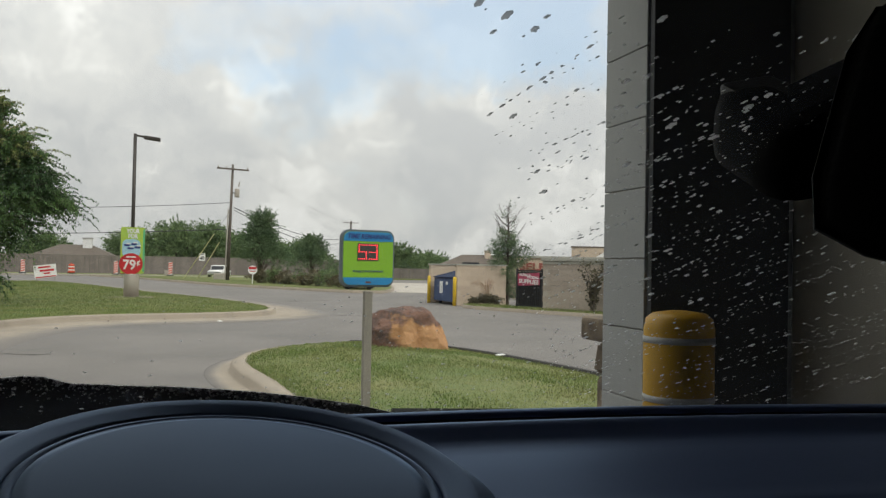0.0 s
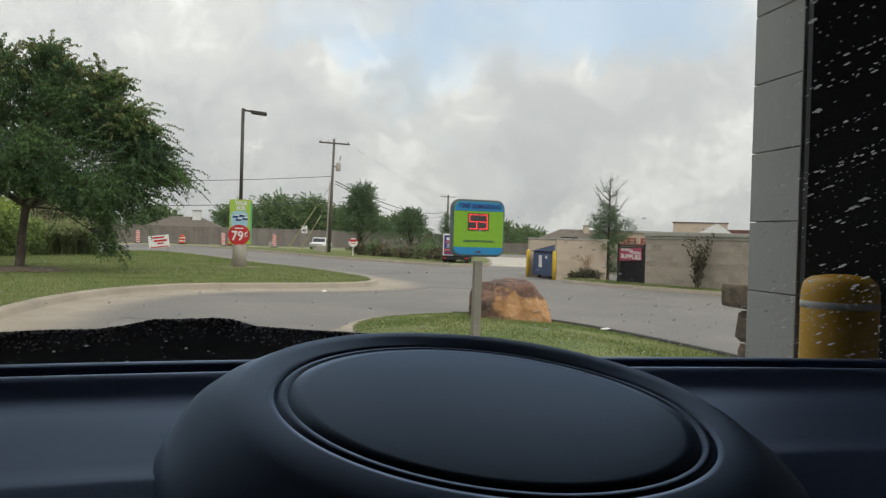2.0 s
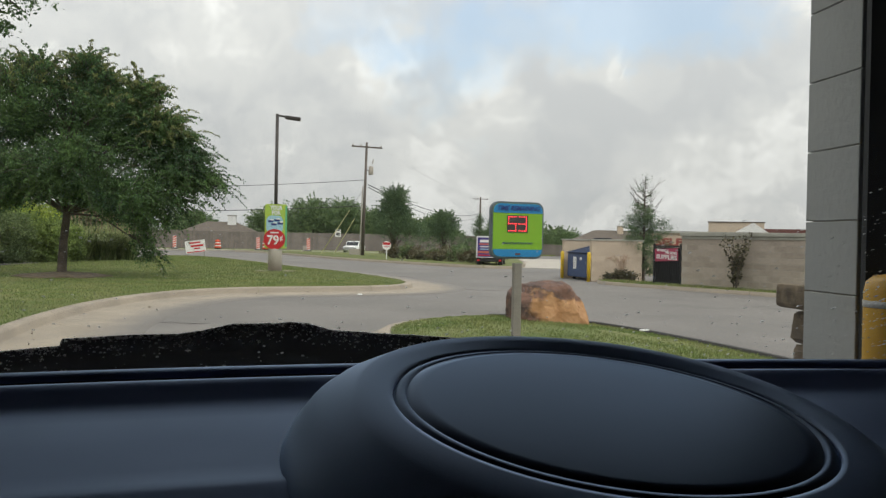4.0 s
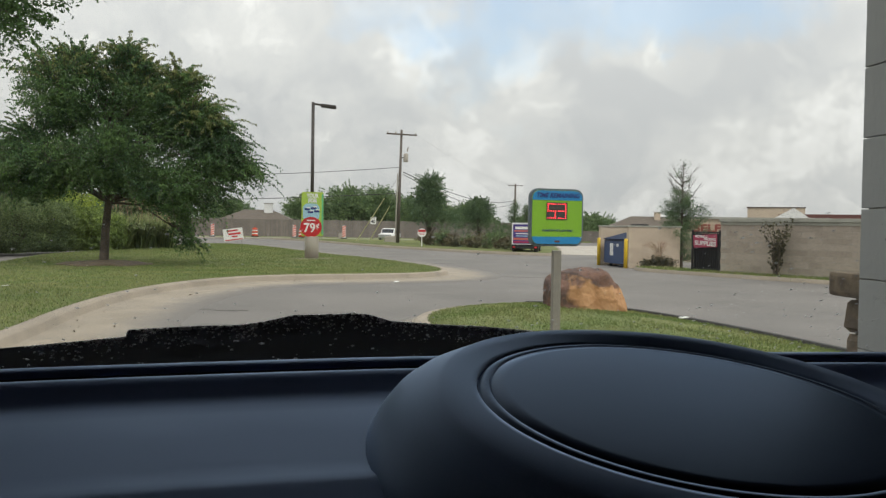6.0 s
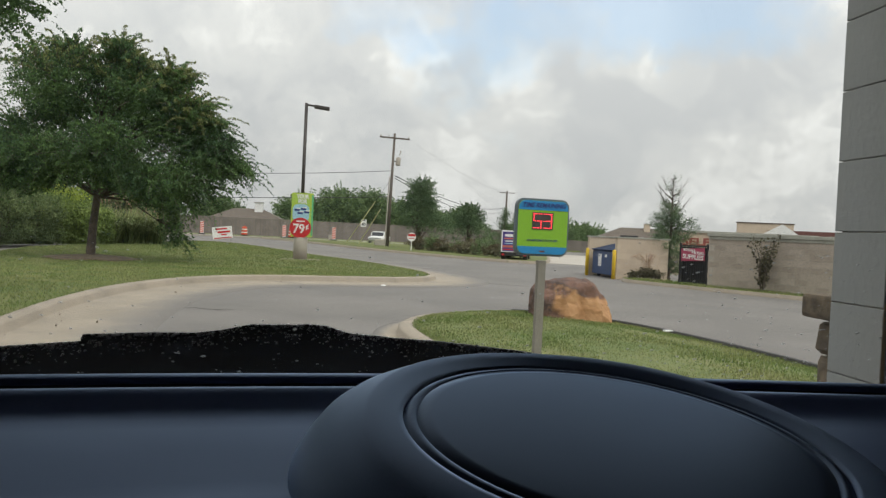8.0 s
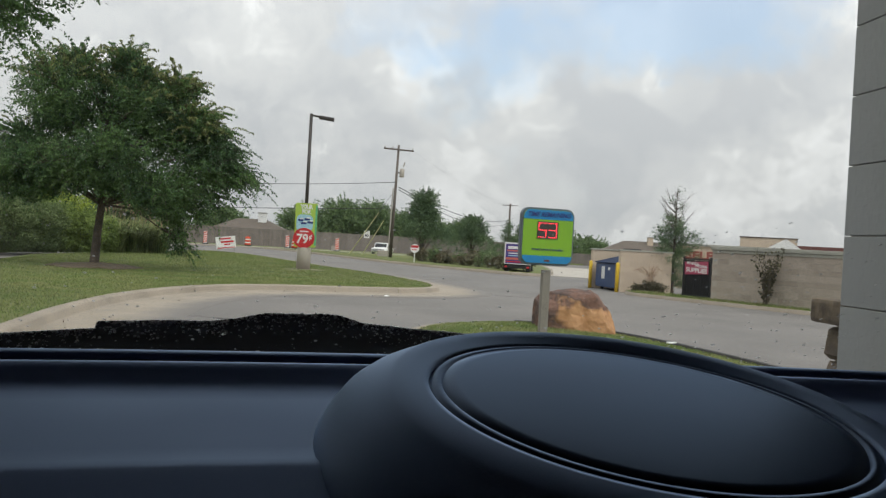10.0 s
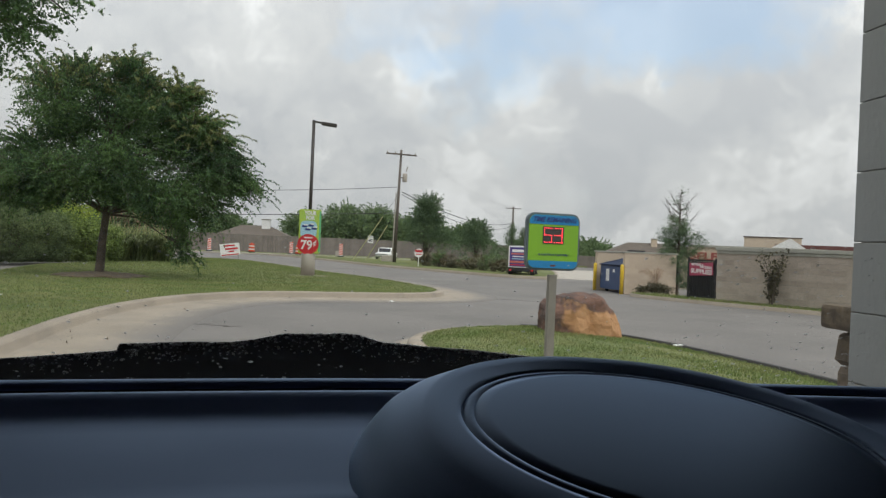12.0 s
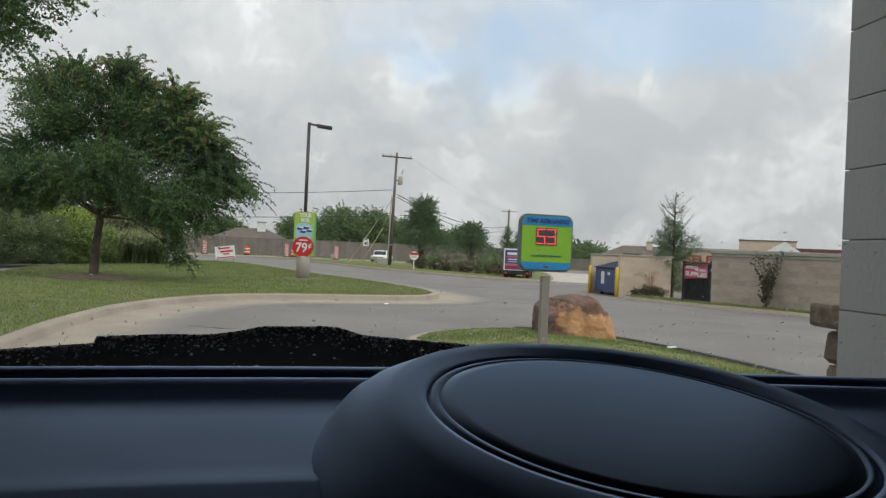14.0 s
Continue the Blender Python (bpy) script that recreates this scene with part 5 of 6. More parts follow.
tree("young_oak", 8.1, 60.5, 3.3, 3.5, 0.7, 0.08, 5800, 0.11, M["leaf_oak"], "small round young oak on the far verge", 22, 9, shape=1.4, zb=0.15, clump=0.16, spray=40)
spire("cedar", 10.0, 57.0, 3.2, 1.9, 6000, 0.11, M["leaf_oak"], "slim dark cedar on the far verge", 23, 0.15)
spire("cedar", 11.0, 57.8, 3.0, 1.7, 5000, 0.11, M["leaf_oak"], "slim dark cedar on the far verge", 24, 0.15)
for i in range(17):
    t = i / 16
    x, y = 4.6 + 5.4 * t + rs.uniform(-0.2, 0.2), 62.5 - 12.6 * t + rs.uniform(-0.3, 0.6)
    shrub("bed_shrub", x, y, rs.uniform(1.3, 2.0), 1.4, rs.uniform(0.7, 1.25), 900, 0.13, M[("leaf_red", "leaf_red", "leaf_scrub", "leaf_dark")[i % 4]], "low dusky plum and grey shrub in the verge bed", 80 + i, 0.15, "verge shrubs")


def small_sign(name, x, y, zb, rz, label, build):
    s = thing(name, x, y, zb, rz, label, "sign")
    build(s)
    return s


def entry_sign(s):
    part("post", box(0.06, 0.04, 0.75, (0, 0.03, 0)), M["white"], s)
    part("disc", plate([(0.30 * math.cos(2 * math.pi * i / 24), 0.98 + 0.30 * math.sin(2 * math.pi * i / 24)) for i in range(24)], 0.02), M["white"], s, "white round plate")
    part("band", box(0.50, 0.006, 0.17, (0, -0.004, 1.02)), M["red"], s, "red band")
    part("stroke", box(0.40, 0.006, 0.05, (0, -0.004, 0.86)), M["red"], s)


def speed_sign(s):
    part("post", box(0.07, 0.05, 1.7, (0, 0.04, 0)), M["steel"], s)
    part("plate", plate(rounded(0.56, 0.72, 0.05, 3, 0, 2.0), 0.02), M["white"], s)
    part("border", plate(rounded(0.38, 0.06, 0.02, 3, 0, 2.26), 0.004), M["black"], s).location.y = -0.006
    lettering("lettering", "40", 0.46, M["black"], s, (0, -0.006, 1.89), 0.40, bold=0.012)


def yard_sign(s):
    part("panel", box(1.25, 0.03, 0.78, (0, 0, 0.12), (0, -8, 0)), M["white"], s, "white board")
    for x, z, w, h in ((-0.1, 0.7, 0.7, 0.1), (0.05, 0.5, 0.8, 0.12), (0.05, 0.34, 0.36, 0.09), (0.0, 0.14, 1.1, 0.06)):
        part("stroke", box(w, 0.004, h, (x, -0.02, z), (0, -8, 0)), M["red"], s)
    for x in (-0.5, 0.5):
        part("leg", box(0.03, 0.03, 0.5, (x, 0, -0.3)), M["steel"], s)


small_sign("entry_sign", 3.9, 58.8, 0.1, -5, "small round red and white entry sign", entry_sign)
small_sign("speed_sign", 1.0, 84.5, 0.0, 0, "white speed limit sign on a post", speed_sign)
small_sign("yard_sign", -8.5, 57.0, 0.3, 6, "leaning white yard sign with red print", yard_sign)
tagged(link("utility_box", box(0.9, 0.6, 0.55, (2.2, 72.5, 0.1), bevel=0.06), M["slab"]), "small pale utility box on the verge", "utility box")
tagged(link("utility_box", box(0.5, 0.4, 0.55, (-2.2, 86.8, 0.14), bevel=0.05), M["slab"]), "small pale utility box on the verge", "utility box")


def box_truck():
    t = thing("box_truck", 9.0, 48.3, 0.0, -15, "small white box truck with purple and red side print", "truck")
    part("cargo_box", box(1.5, 2.6, 1.24, (0, 1.3, 0.56), bevel=0.02), M["carwhite"], t, "white cargo box")
    part("panel", box(1.36, 0.01, 1.1, (0, -0.008, 0.62)), M["purple"], t, "blue-violet rear print")
    for x, z, w, h, m in ((-0.12, 1.44, 0.86, 0.15, "white"), (-0.1, 1.3, 1.02, 0.08, "coral"), (-0.12, 1.16, 0.8, 0.06, "white"), (-0.08, 1.03, 0.9, 0.05, "lightblue"), (0.0, 0.82, 1.34, 0.13, "coral"), (0.0, 0.68, 1.34, 0.06, "red")):
        part("stroke", box(w, 0.008, h, (x, -0.016, z)), M[m], t)
    part("cab", box(1.36, 1.3, 1.1, (0, 3.35, 0.4), bevel=0.12), M["carwhite"], t)
    part("bumper", box(1.5, 0.12, 0.16, (0, 0.0, 0.34), bevel=0.02), M["dark"], t)
    part("chassis", box(0.8, 3.8, 0.16, (0, 1.9, 0.34)), M["dark"], t)
    for x in (-0.62, 0.62):
        for y in (0.6, 3.3):
            part("wheel", tube([(x - 0.12, y, 0.3), (x + 0.12, y, 0.3)], 0.3, 16), M["rubber"], t)
        part("tail_light", box(0.14, 0.02, 0.1, (x, -0.07, 0.37)), M["red"], t)
    return t


box_truck()


def pickup():
    t = thing("pickup_truck", 2.6, 84, 0.0, -106, "white pickup truck waiting on the street", "truck")
    b = plate([(-2.6, 0.45), (2.6, 0.45), (2.65, 0.9), (2.5, 1.02), (1.2, 1.1), (0.75, 1.72), (-0.75, 1.75), (-1.0, 1.12), (-2.6, 1.1)], 1.85)
    b.transform(Matrix.Translation((0, -0.92, 0)))
    bmesh.ops.bevel(b, geom=b.edges[:], offset=0.06, segments=2, affect="EDGES")
    part("body", b, M["carwhite"], t, "", True)
    g = plate([(-0.72, 1.14), (1.0, 1.14), (0.68, 1.62), (-0.66, 1.64)], 1.88)
    g.transform(Matrix.Translation((0, -0.94, 0)))
    part("side_window", g, M["glass_dark"], t)
    part("windscreen", box(0.03, 1.6, 0.62, (1.19, 0, 1.14), (0, -36, 0)), M["glass_dark"], t)
    t.matrix_world = t.matrix_world @ Matrix.Scale(0.72, 4)
    part("grille", box(0.06, 1.2, 0.32, (2.66, 0, 0.6)), M["chrome"], t)
    for y in (-0.75, 0.75):
        part("headlight", box(0.05, 0.3, 0.2, (2.67, y, 0.68)), M["chrome"], t)
        for x in (-1.6, 1.7):
            w = part("wheel", tube([(x, y * 1.1 - 0.12, 0.38), (x, y * 1.1 + 0.12, 0.38)], 0.38, 18), M["rubber"], t)
            part("rim", tube([(x, y * 1.1 - 0.13, 0.38), (x, y * 1.1 + 0.13, 0.38)], 0.22, 14), M["chrome"], w)
    return t


pickup()

# ---- big tree, hedge and near branch ----
def big_tree():
    rng = np.random.default_rng(7)
    t = thing("shade_tree", -8.6, 29.1, 0.15, 0, "broad elm with drooping leafy boughs on the lawn", "tree")
    lobes = [((-2.4, 0.3, 3.9), (1.4, 1.6, 1.1)), ((-2.9, -0.3, 3.1), (1.15, 1.5, 0.9)), ((-1.2, -0.8, 5.6), (1.6, 1.6, 1.2)), ((0.2, 0.4, 5.7), (1.5, 1.6, 1.1)), ((1.6, -0.3, 5.2), (1.5, 1.6, 1.1)),
             ((2.8, 0.2, 4.4), (1.45, 1.5, 1.1)), ((3.5, -0.2, 3.2), (1.3, 1.5, 0.95)), ((2.5, -1.2, 2.5), (1.4, 1.3, 0.95)), ((0.6, -1.3, 3.4), (1.8, 1.4, 1.35)), ((-1.4, -1.3, 3.1), (1.6, 1.4, 1.1)),
             ((0.2, 1.4, 4.2), (2.2, 1.6, 1.7)), ((-1.7, 1.4, 5.0), (1.2, 1.4, 1.0)), ((4.5, 0.1, 3.2), (0.6, 0.8, 0.4)), ((2.75, -0.3, 1.75), (0.5, 0.5, 0.75)), ((2.2, 0.0, 2.3), (1.1, 1.0, 0.6)), ((3.4, 0.0, 2.4), (0.85, 0.8, 0.65)), ((-2.2, -0.5, 2.5), (1.2, 1.2, 0.6)), ((0.1, -1.0, 2.85), (1.3, 0.9, 0.6)), ((-1.1, -0.9, 2.75), (1.2, 0.9, 0.6)), ((1.4, -0.9, 2.75), (1.2, 0.9, 0.6)), ((-3.2, 0.0, 2.75), (0.9, 1.0, 0.6)), ((2.95, -0.3, 1.0), (0.36, 0.4, 0.78)), ((2.7, -0.3, 5.9), (0.6, 0.7, 0.35)), ((0.7, 0.0, 6.75), (0.7, 0.8, 0.3)), ((1.2, -0.2, 6.1), (0.9, 0.9, 0.5)), ((-0.7, -0.2, 6.4), (0.9, 0.9, 0.5)), ((2.3, -0.2, 5.6), (0.9, 0.9, 0.55)), ((3.1, -0.3, 4.9), (0.9, 0.9, 0.6)), ((3.9, -0.2, 3.9), (0.8, 0.9, 0.5)), ((3.6, -0.1, 4.5), (0.8, 0.9, 0.5))]
    lobes = [((c[0] * 0.91 - 0.02, c[1], c[2] * 0.97), (h[0] * 0.92, h[1], h[2] * 0.92)) for c, h in lobes]
    b = bmesh.new()
    tube([(0, 0, -0.1), (0.02, 0, 0.15), (0.06, 0.02, 1.1), (0.18, 0, 2.2), (0.12, 0.05, 3.6), (0.2, 0, 5.2)], [0.22, 0.15, 0.125, 0.11, 0.075, 0.03], 10, b)
    for (cx, cy, cz), (hx, hy, hz) in lobes:
        end = Vector((cx, cy, cz))
        root = Vector((0.15, 0.0, min(max(2.0, cz - 0.55 * math.hypot(cx, cy)), 4.6)))
        k = root.lerp(end, 0.5) + Vector((rng.normal(0, 0.12), rng.normal(0, 0.12), 0.16 * (end - root).length))
        tube([root, k, end], [0.048, 0.028, 0.012], 6, b)
        for _ in range(7):
            tip = end + Vector((rng.uniform(-1, 1) * hx, rng.uniform(-1, 1) * hy, rng.uniform(-0.6, 0.9) * hz))
            tube([k.lerp(end, 0.6), end.lerp(tip, 0.5) + Vector((0, 0, 0.12)), tip], [0.022, 0.013, 0.004], 5, b)
    part("trunk", b, M["bark"], t, "", True)
    leaves("crown", crown_points(rng, [(c, tuple(0.90 * q for q in h)) for c, h in lobes], 120000, 0.12, 22, 0.32), 0.088, M["leaf"], t, rng, 0.5)
    # long shoots fan out of each bough, arch over and hang at the tip, with leaves in two rows
    sp, tp = [], []
    tw = bmesh.new()
    mid = np.array([0.2, 0.0, 2.6])
    for (cx, cy, cz), (hx, hy, hz) in lobes:
        c = np.array([cx, cy, cz])
        away = (c - mid) / (np.linalg.norm(c - mid) + 1e-6)
        for _ in range(95 if cz > 2.7 else 36 if cz > 1.9 else 12):
            d = rng.normal(size=3) * np.array([1, 1, 0.6]) + away * 1.0 + np.array([0, 0, 0.3])
            d /= np.linalg.norm(d)
            o = c + d * np.array([hx, hy, hz]) * rng.uniform(0.3, 0.88)
            if cz > 4.6:
                d = d + np.array([0, 0, 0.45])
                d /= np.linalg.norm(d)
            ln = rng.uniform(0.4, 0.9) * (1.6 if rng.uniform() < 0.2 else 1.0)
            m = int(34 * ln) + 8
            f = (np.arange(m)[:, None] + rng.uniform(0, 1, (m, 1))) / m
            hang = np.array([0, 0, 1]) * ln
            path = o + d * f * ln - hang * (0.46 * f ** 2.4)
            side = np.cross(d, [0, 0, 1.0])
            side /= np.linalg.norm(side) + 1e-6
            p = path + side * np.where(np.arange(m)[:, None] % 2, 1, -1) * rng.uniform(0.02, 0.10, (m, 1)) * (1.15 - f) + rng.normal(0, 0.018, (m, 3))
            (tp if o[2] > 4.3 and rng.uniform() < 0.45 else sp).append(p)
            tube([Vector(o + d * g * ln - hang * 0.46 * g ** 2.4) for g in (0.0, 0.5, 0.8, 1.0)], [0.009, 0.006, 0.004, 0.002], 3, tw, False)
    part("twigs", tw, M["bark"], t)
    leaves("fresh_shoots", np.concatenate(tp), 0.088, M["leaf_tip"], t, rng, 0.9)
    leaves("spray", np.concatenate(sp), 0.092, M["leaf"], t, rng, 0.9)
    return t


big_tree()


def near_tree():
    rng = np.random.default_rng(17)
    t = thing("near_tree", -7.35, 13.6, 0.15, 0, "leafy tree reaching over the lawn, only its boughs in view", "tree")
    lobes = [((2.1, -0.2, 4.75), (0.75, 0.8, 0.5)), ((1.45, 0.1, 4.35), (0.75, 0.8, 0.45)), ((1.7, 0.2, 5.5), (1.1, 1.0, 0.8)), ((2.75, 0.2, 5.75), (0.95, 0.8, 0.5)), ((0.4, 0.0, 5.4), (1.6, 1.5, 1.3)), ((-1.2, 0.4, 5.0), (1.5, 1.5, 1.2)), ((0.3, 1.2, 4.6), (1.4, 1.2, 1.0)), ((0.2, -0.6, 6.6), (1.6, 1.4, 0.9))]
    part("trunk", boughs(rng, (0, 0, 0), (0.1, 0, 3.2), lobes, 0.17), M["bark"], t, "", True)
    leaves("crown", crown_points(rng, lobes, 46000, 0.085, 30, 0.35), 0.066, M["leaf"], t, rng, 0.4)
    leaves("spray", shoots(rng, lobes, (0, 0, 4.4), 60, 0.3, 0.75, 22, 0.05, 0.1, 0.45), 0.07, M["leaf"], t, rng, 0.6)
    return t


near_tree()

for i, (x, y, w, d, h) in enumerate(((-17.2, 34.6, 2.7, 2.6, 2.3), (-16.2, 36.8, 2.5, 2.4, 2.25), (-15.35, 38.9, 2.4, 2.3, 2.3), (-14.6, 40.9, 2.3, 2.3, 2.2), (-17.6, 39.5, 3.0, 3.0, 2.5))):
    hedge(x, y, w, d, h, 24000, 0.085, M["leaf_grey"], "clipped grey-green hedge shrub with dense small leaves", 100 + i, 0.12, "hedge shrubs")
shrub("lime_shrub", -14.3, 43.6, 2.3, 2.2, 3.75, 8000, 0.13, M["leaf_lime"], "tall bright yellow-green shrub behind a hedge", 107, 0.12)
for i, (x, y, w, h) in enumerate(((-14.2, 41.9, 2.2, 2.25), (-13.3, 42.8, 2.0, 1.95), (-12.9, 44.2, 1.8, 1.6))):
    hedge(x, y, w, 1.7, h, 9000, 0.12, M["leaf_mid"], "loose green shrub between hedge and grasses", 110 + i, 0.12, "hedge shrubs")


def grass_clump(x, y, h, n, seed):
    rng = np.random.default_rng(seed)
    g = thing("grass_clump", x, y, 0.12, 0, "tall clump of arching straw-green ornamental grass", "ornamental grass", "grass clumps")
    a = rng.uniform(0, 2 * np.pi, n)
    lean = rng.uniform(0.08, 1.0, n)
    ln = h * rng.uniform(0.6, 1.15, n)
    root = np.stack([rng.normal(0, 0.15, n), rng.normal(0, 0.15, n), np.full(n, -0.02)], 1)
    out = np.stack([np.cos(a) * lean, np.sin(a) * lean, np.zeros(n)], 1) * ln[:, None]
    mid = root + out * 0.45 + np.array([0, 0, 1]) * ln[:, None] * 0.65
    tip = root + out + np.array([0, 0, 1]) * (ln * (1 - 0.45 * lean))[:, None]
    s = np.stack([-np.sin(a), np.cos(a), np.zeros(n)], 1) * 0.028
    v = np.stack([root - s, root + s, mid + s * 0.8, mid - s * 0.8, tip], 1).reshape(-1, 3)
    i = np.arange(n)[:, None] * 5
    f = np.concatenate([i + [0, 1, 2], i + [0, 2, 3], i + [3, 2, 4]], 0)
    soup("blades", v, f, M["straw"], g)
    b = bmesh.new()
    for k in range(7):
        q = root[k] + out[k] * 0.5 + np.array([0, 0, h * rng.uniform(1.1, 1.35)])
        tube([Vector(root[k]), Vector(root[k] * 0.4 + q * 0.6 + np.array([0, 0, 0.12])), Vector(q)], [0.007, 0.006, 0.005], 4, b)
        tube([Vector(q), Vector(q + out[k] * 0.05 + np.array([0, 0, 0.14])), Vector(q + out[k] * 0.12 + np.array([0, 0, 0.25]))], [0.012, 0.026, 0.006], 5, b)
    part("plumes", b, M["plume"], g, "thin stems with faded pink plumes")
    return g


for i, (x, y, h) in enumerate(((-12.4, 45.2, 1.7), (-11.9, 46.3, 1.9), (-11.5, 47.0, 1.7), (-10.9, 47.9, 1.8), (-12.0, 48.5, 2.0), (-10.6, 47.2, 1.3), (-13.0, 47.0, 2.0), (-11.3, 49.2, 1.9))):
    grass_clump(x, y, h, 1100, 130 + i)
for i, (x, y, h, w) in enumerate(((-22, 60, 6.0, 7), (-27, 52, 6.2, 7), (-30, 70, 7.5, 9), (-19.5, 72, 5.0, 6))):
    tree("background_tree", x, y, h, w, 1.0, 0.16, 7000, 0.28, M["leaf_dark"], "dense green tree behind the hedge", 150 + i, 9, clump=0.3)

# by the wall
spire("juniper", 12.55, 33.9, 4.3, 2.3, 27000, 0.085, M["leaf_oak"], "shaggy juniper behind the wall with bare twigs on top", 31, 0.0, 0.75)
for i, (dx, w, h) in enumerate(((0.62, 0.55, 0.30), (1.02, 0.75, 0.44), (1.45, 0.6, 0.38))):
    shrub("wall_shrub", 10.1 + dx * 0.9, 32.62 - dx * 0.3, w, 0.5, h, 700, 0.07, M["leaf_bronze"], "low dark shrub with sparse leaves against a stucco wall", 170 + i, 0.1, "wall shrubs")
rw = np.random.default_rng(33)


def fountain_grass():
    """Thin arching brown stems with seed heads that rise out of the low shrubs."""
    g = thing("fountain_grass", 11.1, 32.42, 0.1, 0, "sparse brown fountain grass arching before a tan wall", "ornamental grass")
    for k in range(26):
        a, h, r = rw.uniform(0, 2 * math.pi), rw.uniform(0.65, 1.0), rw.uniform(0.15, 0.75)
        c, q = math.cos(a), math.sin(a) * 0.35
        b = tube([(c * 0.08, q * 0.08, -0.02), (c * r * 0.35, q * r * 0.35, h * 0.75), (c * r * 0.75, q * r * 0.75, h), (c * r * 1.05, q * r * 1.05, h * 0.93)], [0.006, 0.006, 0.018, 0.006], 5)
        part("stalk", b, M["plume"], g)


fountain_grass()


def slim_bush():
    p = WA + WU * 2.36 + WN * 0.45
    t = thing("slim_bush", p.x, p.y, 0.12, 0, "slim many-stemmed bush with plum-tinted leaves by the wall", "shrub")
    b = bmesh.new()
    cs = []
    for i in range(13):
        a = rw.uniform(0, 2 * math.pi)
        h = rw.uniform(0.9, 1.85)
        r = rw.uniform(0.12, 0.66)
        pts = [Vector((0.05 * math.cos(a), 0.05 * math.sin(a), -0.03)), Vector((r * 0.3 * math.cos(a), r * 0.3 * math.sin(a), h * 0.55)), Vector((r * math.cos(a), r * math.sin(a), h))]
        tube(pts, [0.014, 0.009, 0.003], 5, b)
        for f in np.linspace(0.2, 1.0, 10):
            q = pts[0].lerp(pts[1], f * 2) if f < 0.5 else pts[1].lerp(pts[2], f * 2 - 1)
            if rw.uniform() < 0.9:
                cs.append(np.array(q) + rw.normal(0, 0.06, (6, 3)))
    part("stem", b, M["bark"], t)
    leaves("foliage", np.concatenate(cs), 0.095, M["leaf_bronze"], t, rw, 0.1, 0.7)


slim_bush()


def litter():
    """Dead leaves in the gutter and two scraps of paper."""
    rng = np.random.default_rng(77)
    line = np.array(LAWN_EDGE)
    k = rng.integers(5, 60, 26)
    p = line[k] + np.stack([rng.uniform(0.25, 1.3, 26), rng.uniform(-0.5, 0.3, 26)], 1)
    c = np.stack([p[:, 0], p[:, 1], np.full(26, 0.02)], 1)
    tagged(leaves("dead_leaves", c, 0.06, M["soil"], None, rng, 0.0), "dry brown leaves scattered in the gutter", "leaf litter", kind="stuff")
    for x, y, z, rz in ((4.2, 12.6, 0.27, 20), (0.6, 23.6, 0.02, 50), (-6.6, 15.2, 0.18, 10), (-7.6, 19.0, 0.18, 70)):
        b = box(0.13, 0.07, 0.012, (0, 0, 0))
        for v in b.verts:
            v.co.z += rng.uniform(0, 0.02)
        ob = link("paper_scrap", b, M["white"])
        ob.matrix_world = pose(x, y, z, 0, 0, rz)
        tagged(ob, "crumpled white scrap of paper on the ground", "litter", "paper scraps")


litter()


def road_cracks():
    """Sealed joints and hairline cracks in the paving, as thin raised beads of dark sealant."""
    rng = random.Random(21)
    b = bmesh.new()
    for x0, y0, x1, y1 in ((2.8, 27.5, 6.0, 26.0), (-4.0, 16.5, -2.4, 16.0), (0.5, 34.0, 5.5, 37.0)):
        pts = []
        for i in range(13):
            t = i / 12
            pts.append(Vector((x0 + (x1 - x0) * t + rng.uniform(-0.12, 0.12), y0 + (y1 - y0) * t + rng.uniform(-0.12, 0.12), 0.001)))
        for p, q in zip(pts, pts[1:]):
            d = (q - p).normalized()
            n = Vector((-d.y, d.x, 0)) * rng.uniform(0.004, 0.010)
            vs = [b.verts.new(v) for v in (p - n, q - n, q + n, p + n)]
            top = [b.verts.new(v.co + Vector((0, 0, 0.004))) for v in vs]
            b.faces.new(top)
            for i in range(4):
                b.faces.new((vs[i], vs[(i + 1) % 4], top[(i + 1) % 4], top[i]))
    tagged(link("road_sealant", b, M["bronze"]), "thin dark sealant lines over cracks in the paving", "road sealant", kind="structure")


road_cracks()


# ---- car ----
car = thing("car", 0, 0, 0, 0, "dark car cabin seen over the instrument binnacle and wet windscreen", "car")
CX = -0.02


def bow(x):
    return -0.15 * (x - 0.08) ** 2


def swept(profile, x0, x1, n=24, drop=0.0):
    """A profile of (y, z) drawn across the car, bowed like its windscreen."""
    b = bmesh.new()
    rows = []
    for i in range(n + 1):
        x = x0 + (x1 - x0) * i / n
        rows.append([b.verts.new((x, y + bow(x), z - drop * (x - CX) ** 2)) for y, z in profile])
    for r0, r1 in zip(rows, rows[1:]):
        for k in range(len(profile) - 1):
            b.faces.new((r0[k], r1[k], r1[k + 1], r0[k + 1]))
    bmesh.ops.recalc_face_normals(b, faces=b.faces[:])
    return b


dashboard = part("dashboard", swept([(1.26, 0.75), (1.28, 1.12), (1.31, 1.24), (1.36, 1.292), (1.42, 1.316), (1.50, 1.3395), (1.55, 1.3520), (1.590, 1.3615), (1.606, 1.3652), (1.614, 1.3673), (1.620, 1.3683), (1.634, 1.3676), (1.66, 1.3690), (1.72, 1.3755), (1.775, 1.3795), (1.805, 1.3805), (1.825, 1.3850), (1.840, 1.3945), (1.848, 1.3978), (1.856, 1.3985), (1.862, 1.3965), (1.866, 1.388), (1.866, 1.345)], -1.0, 0.96, 30), M["dash"], car, "dark blue-grey vinyl dashboard top", True)
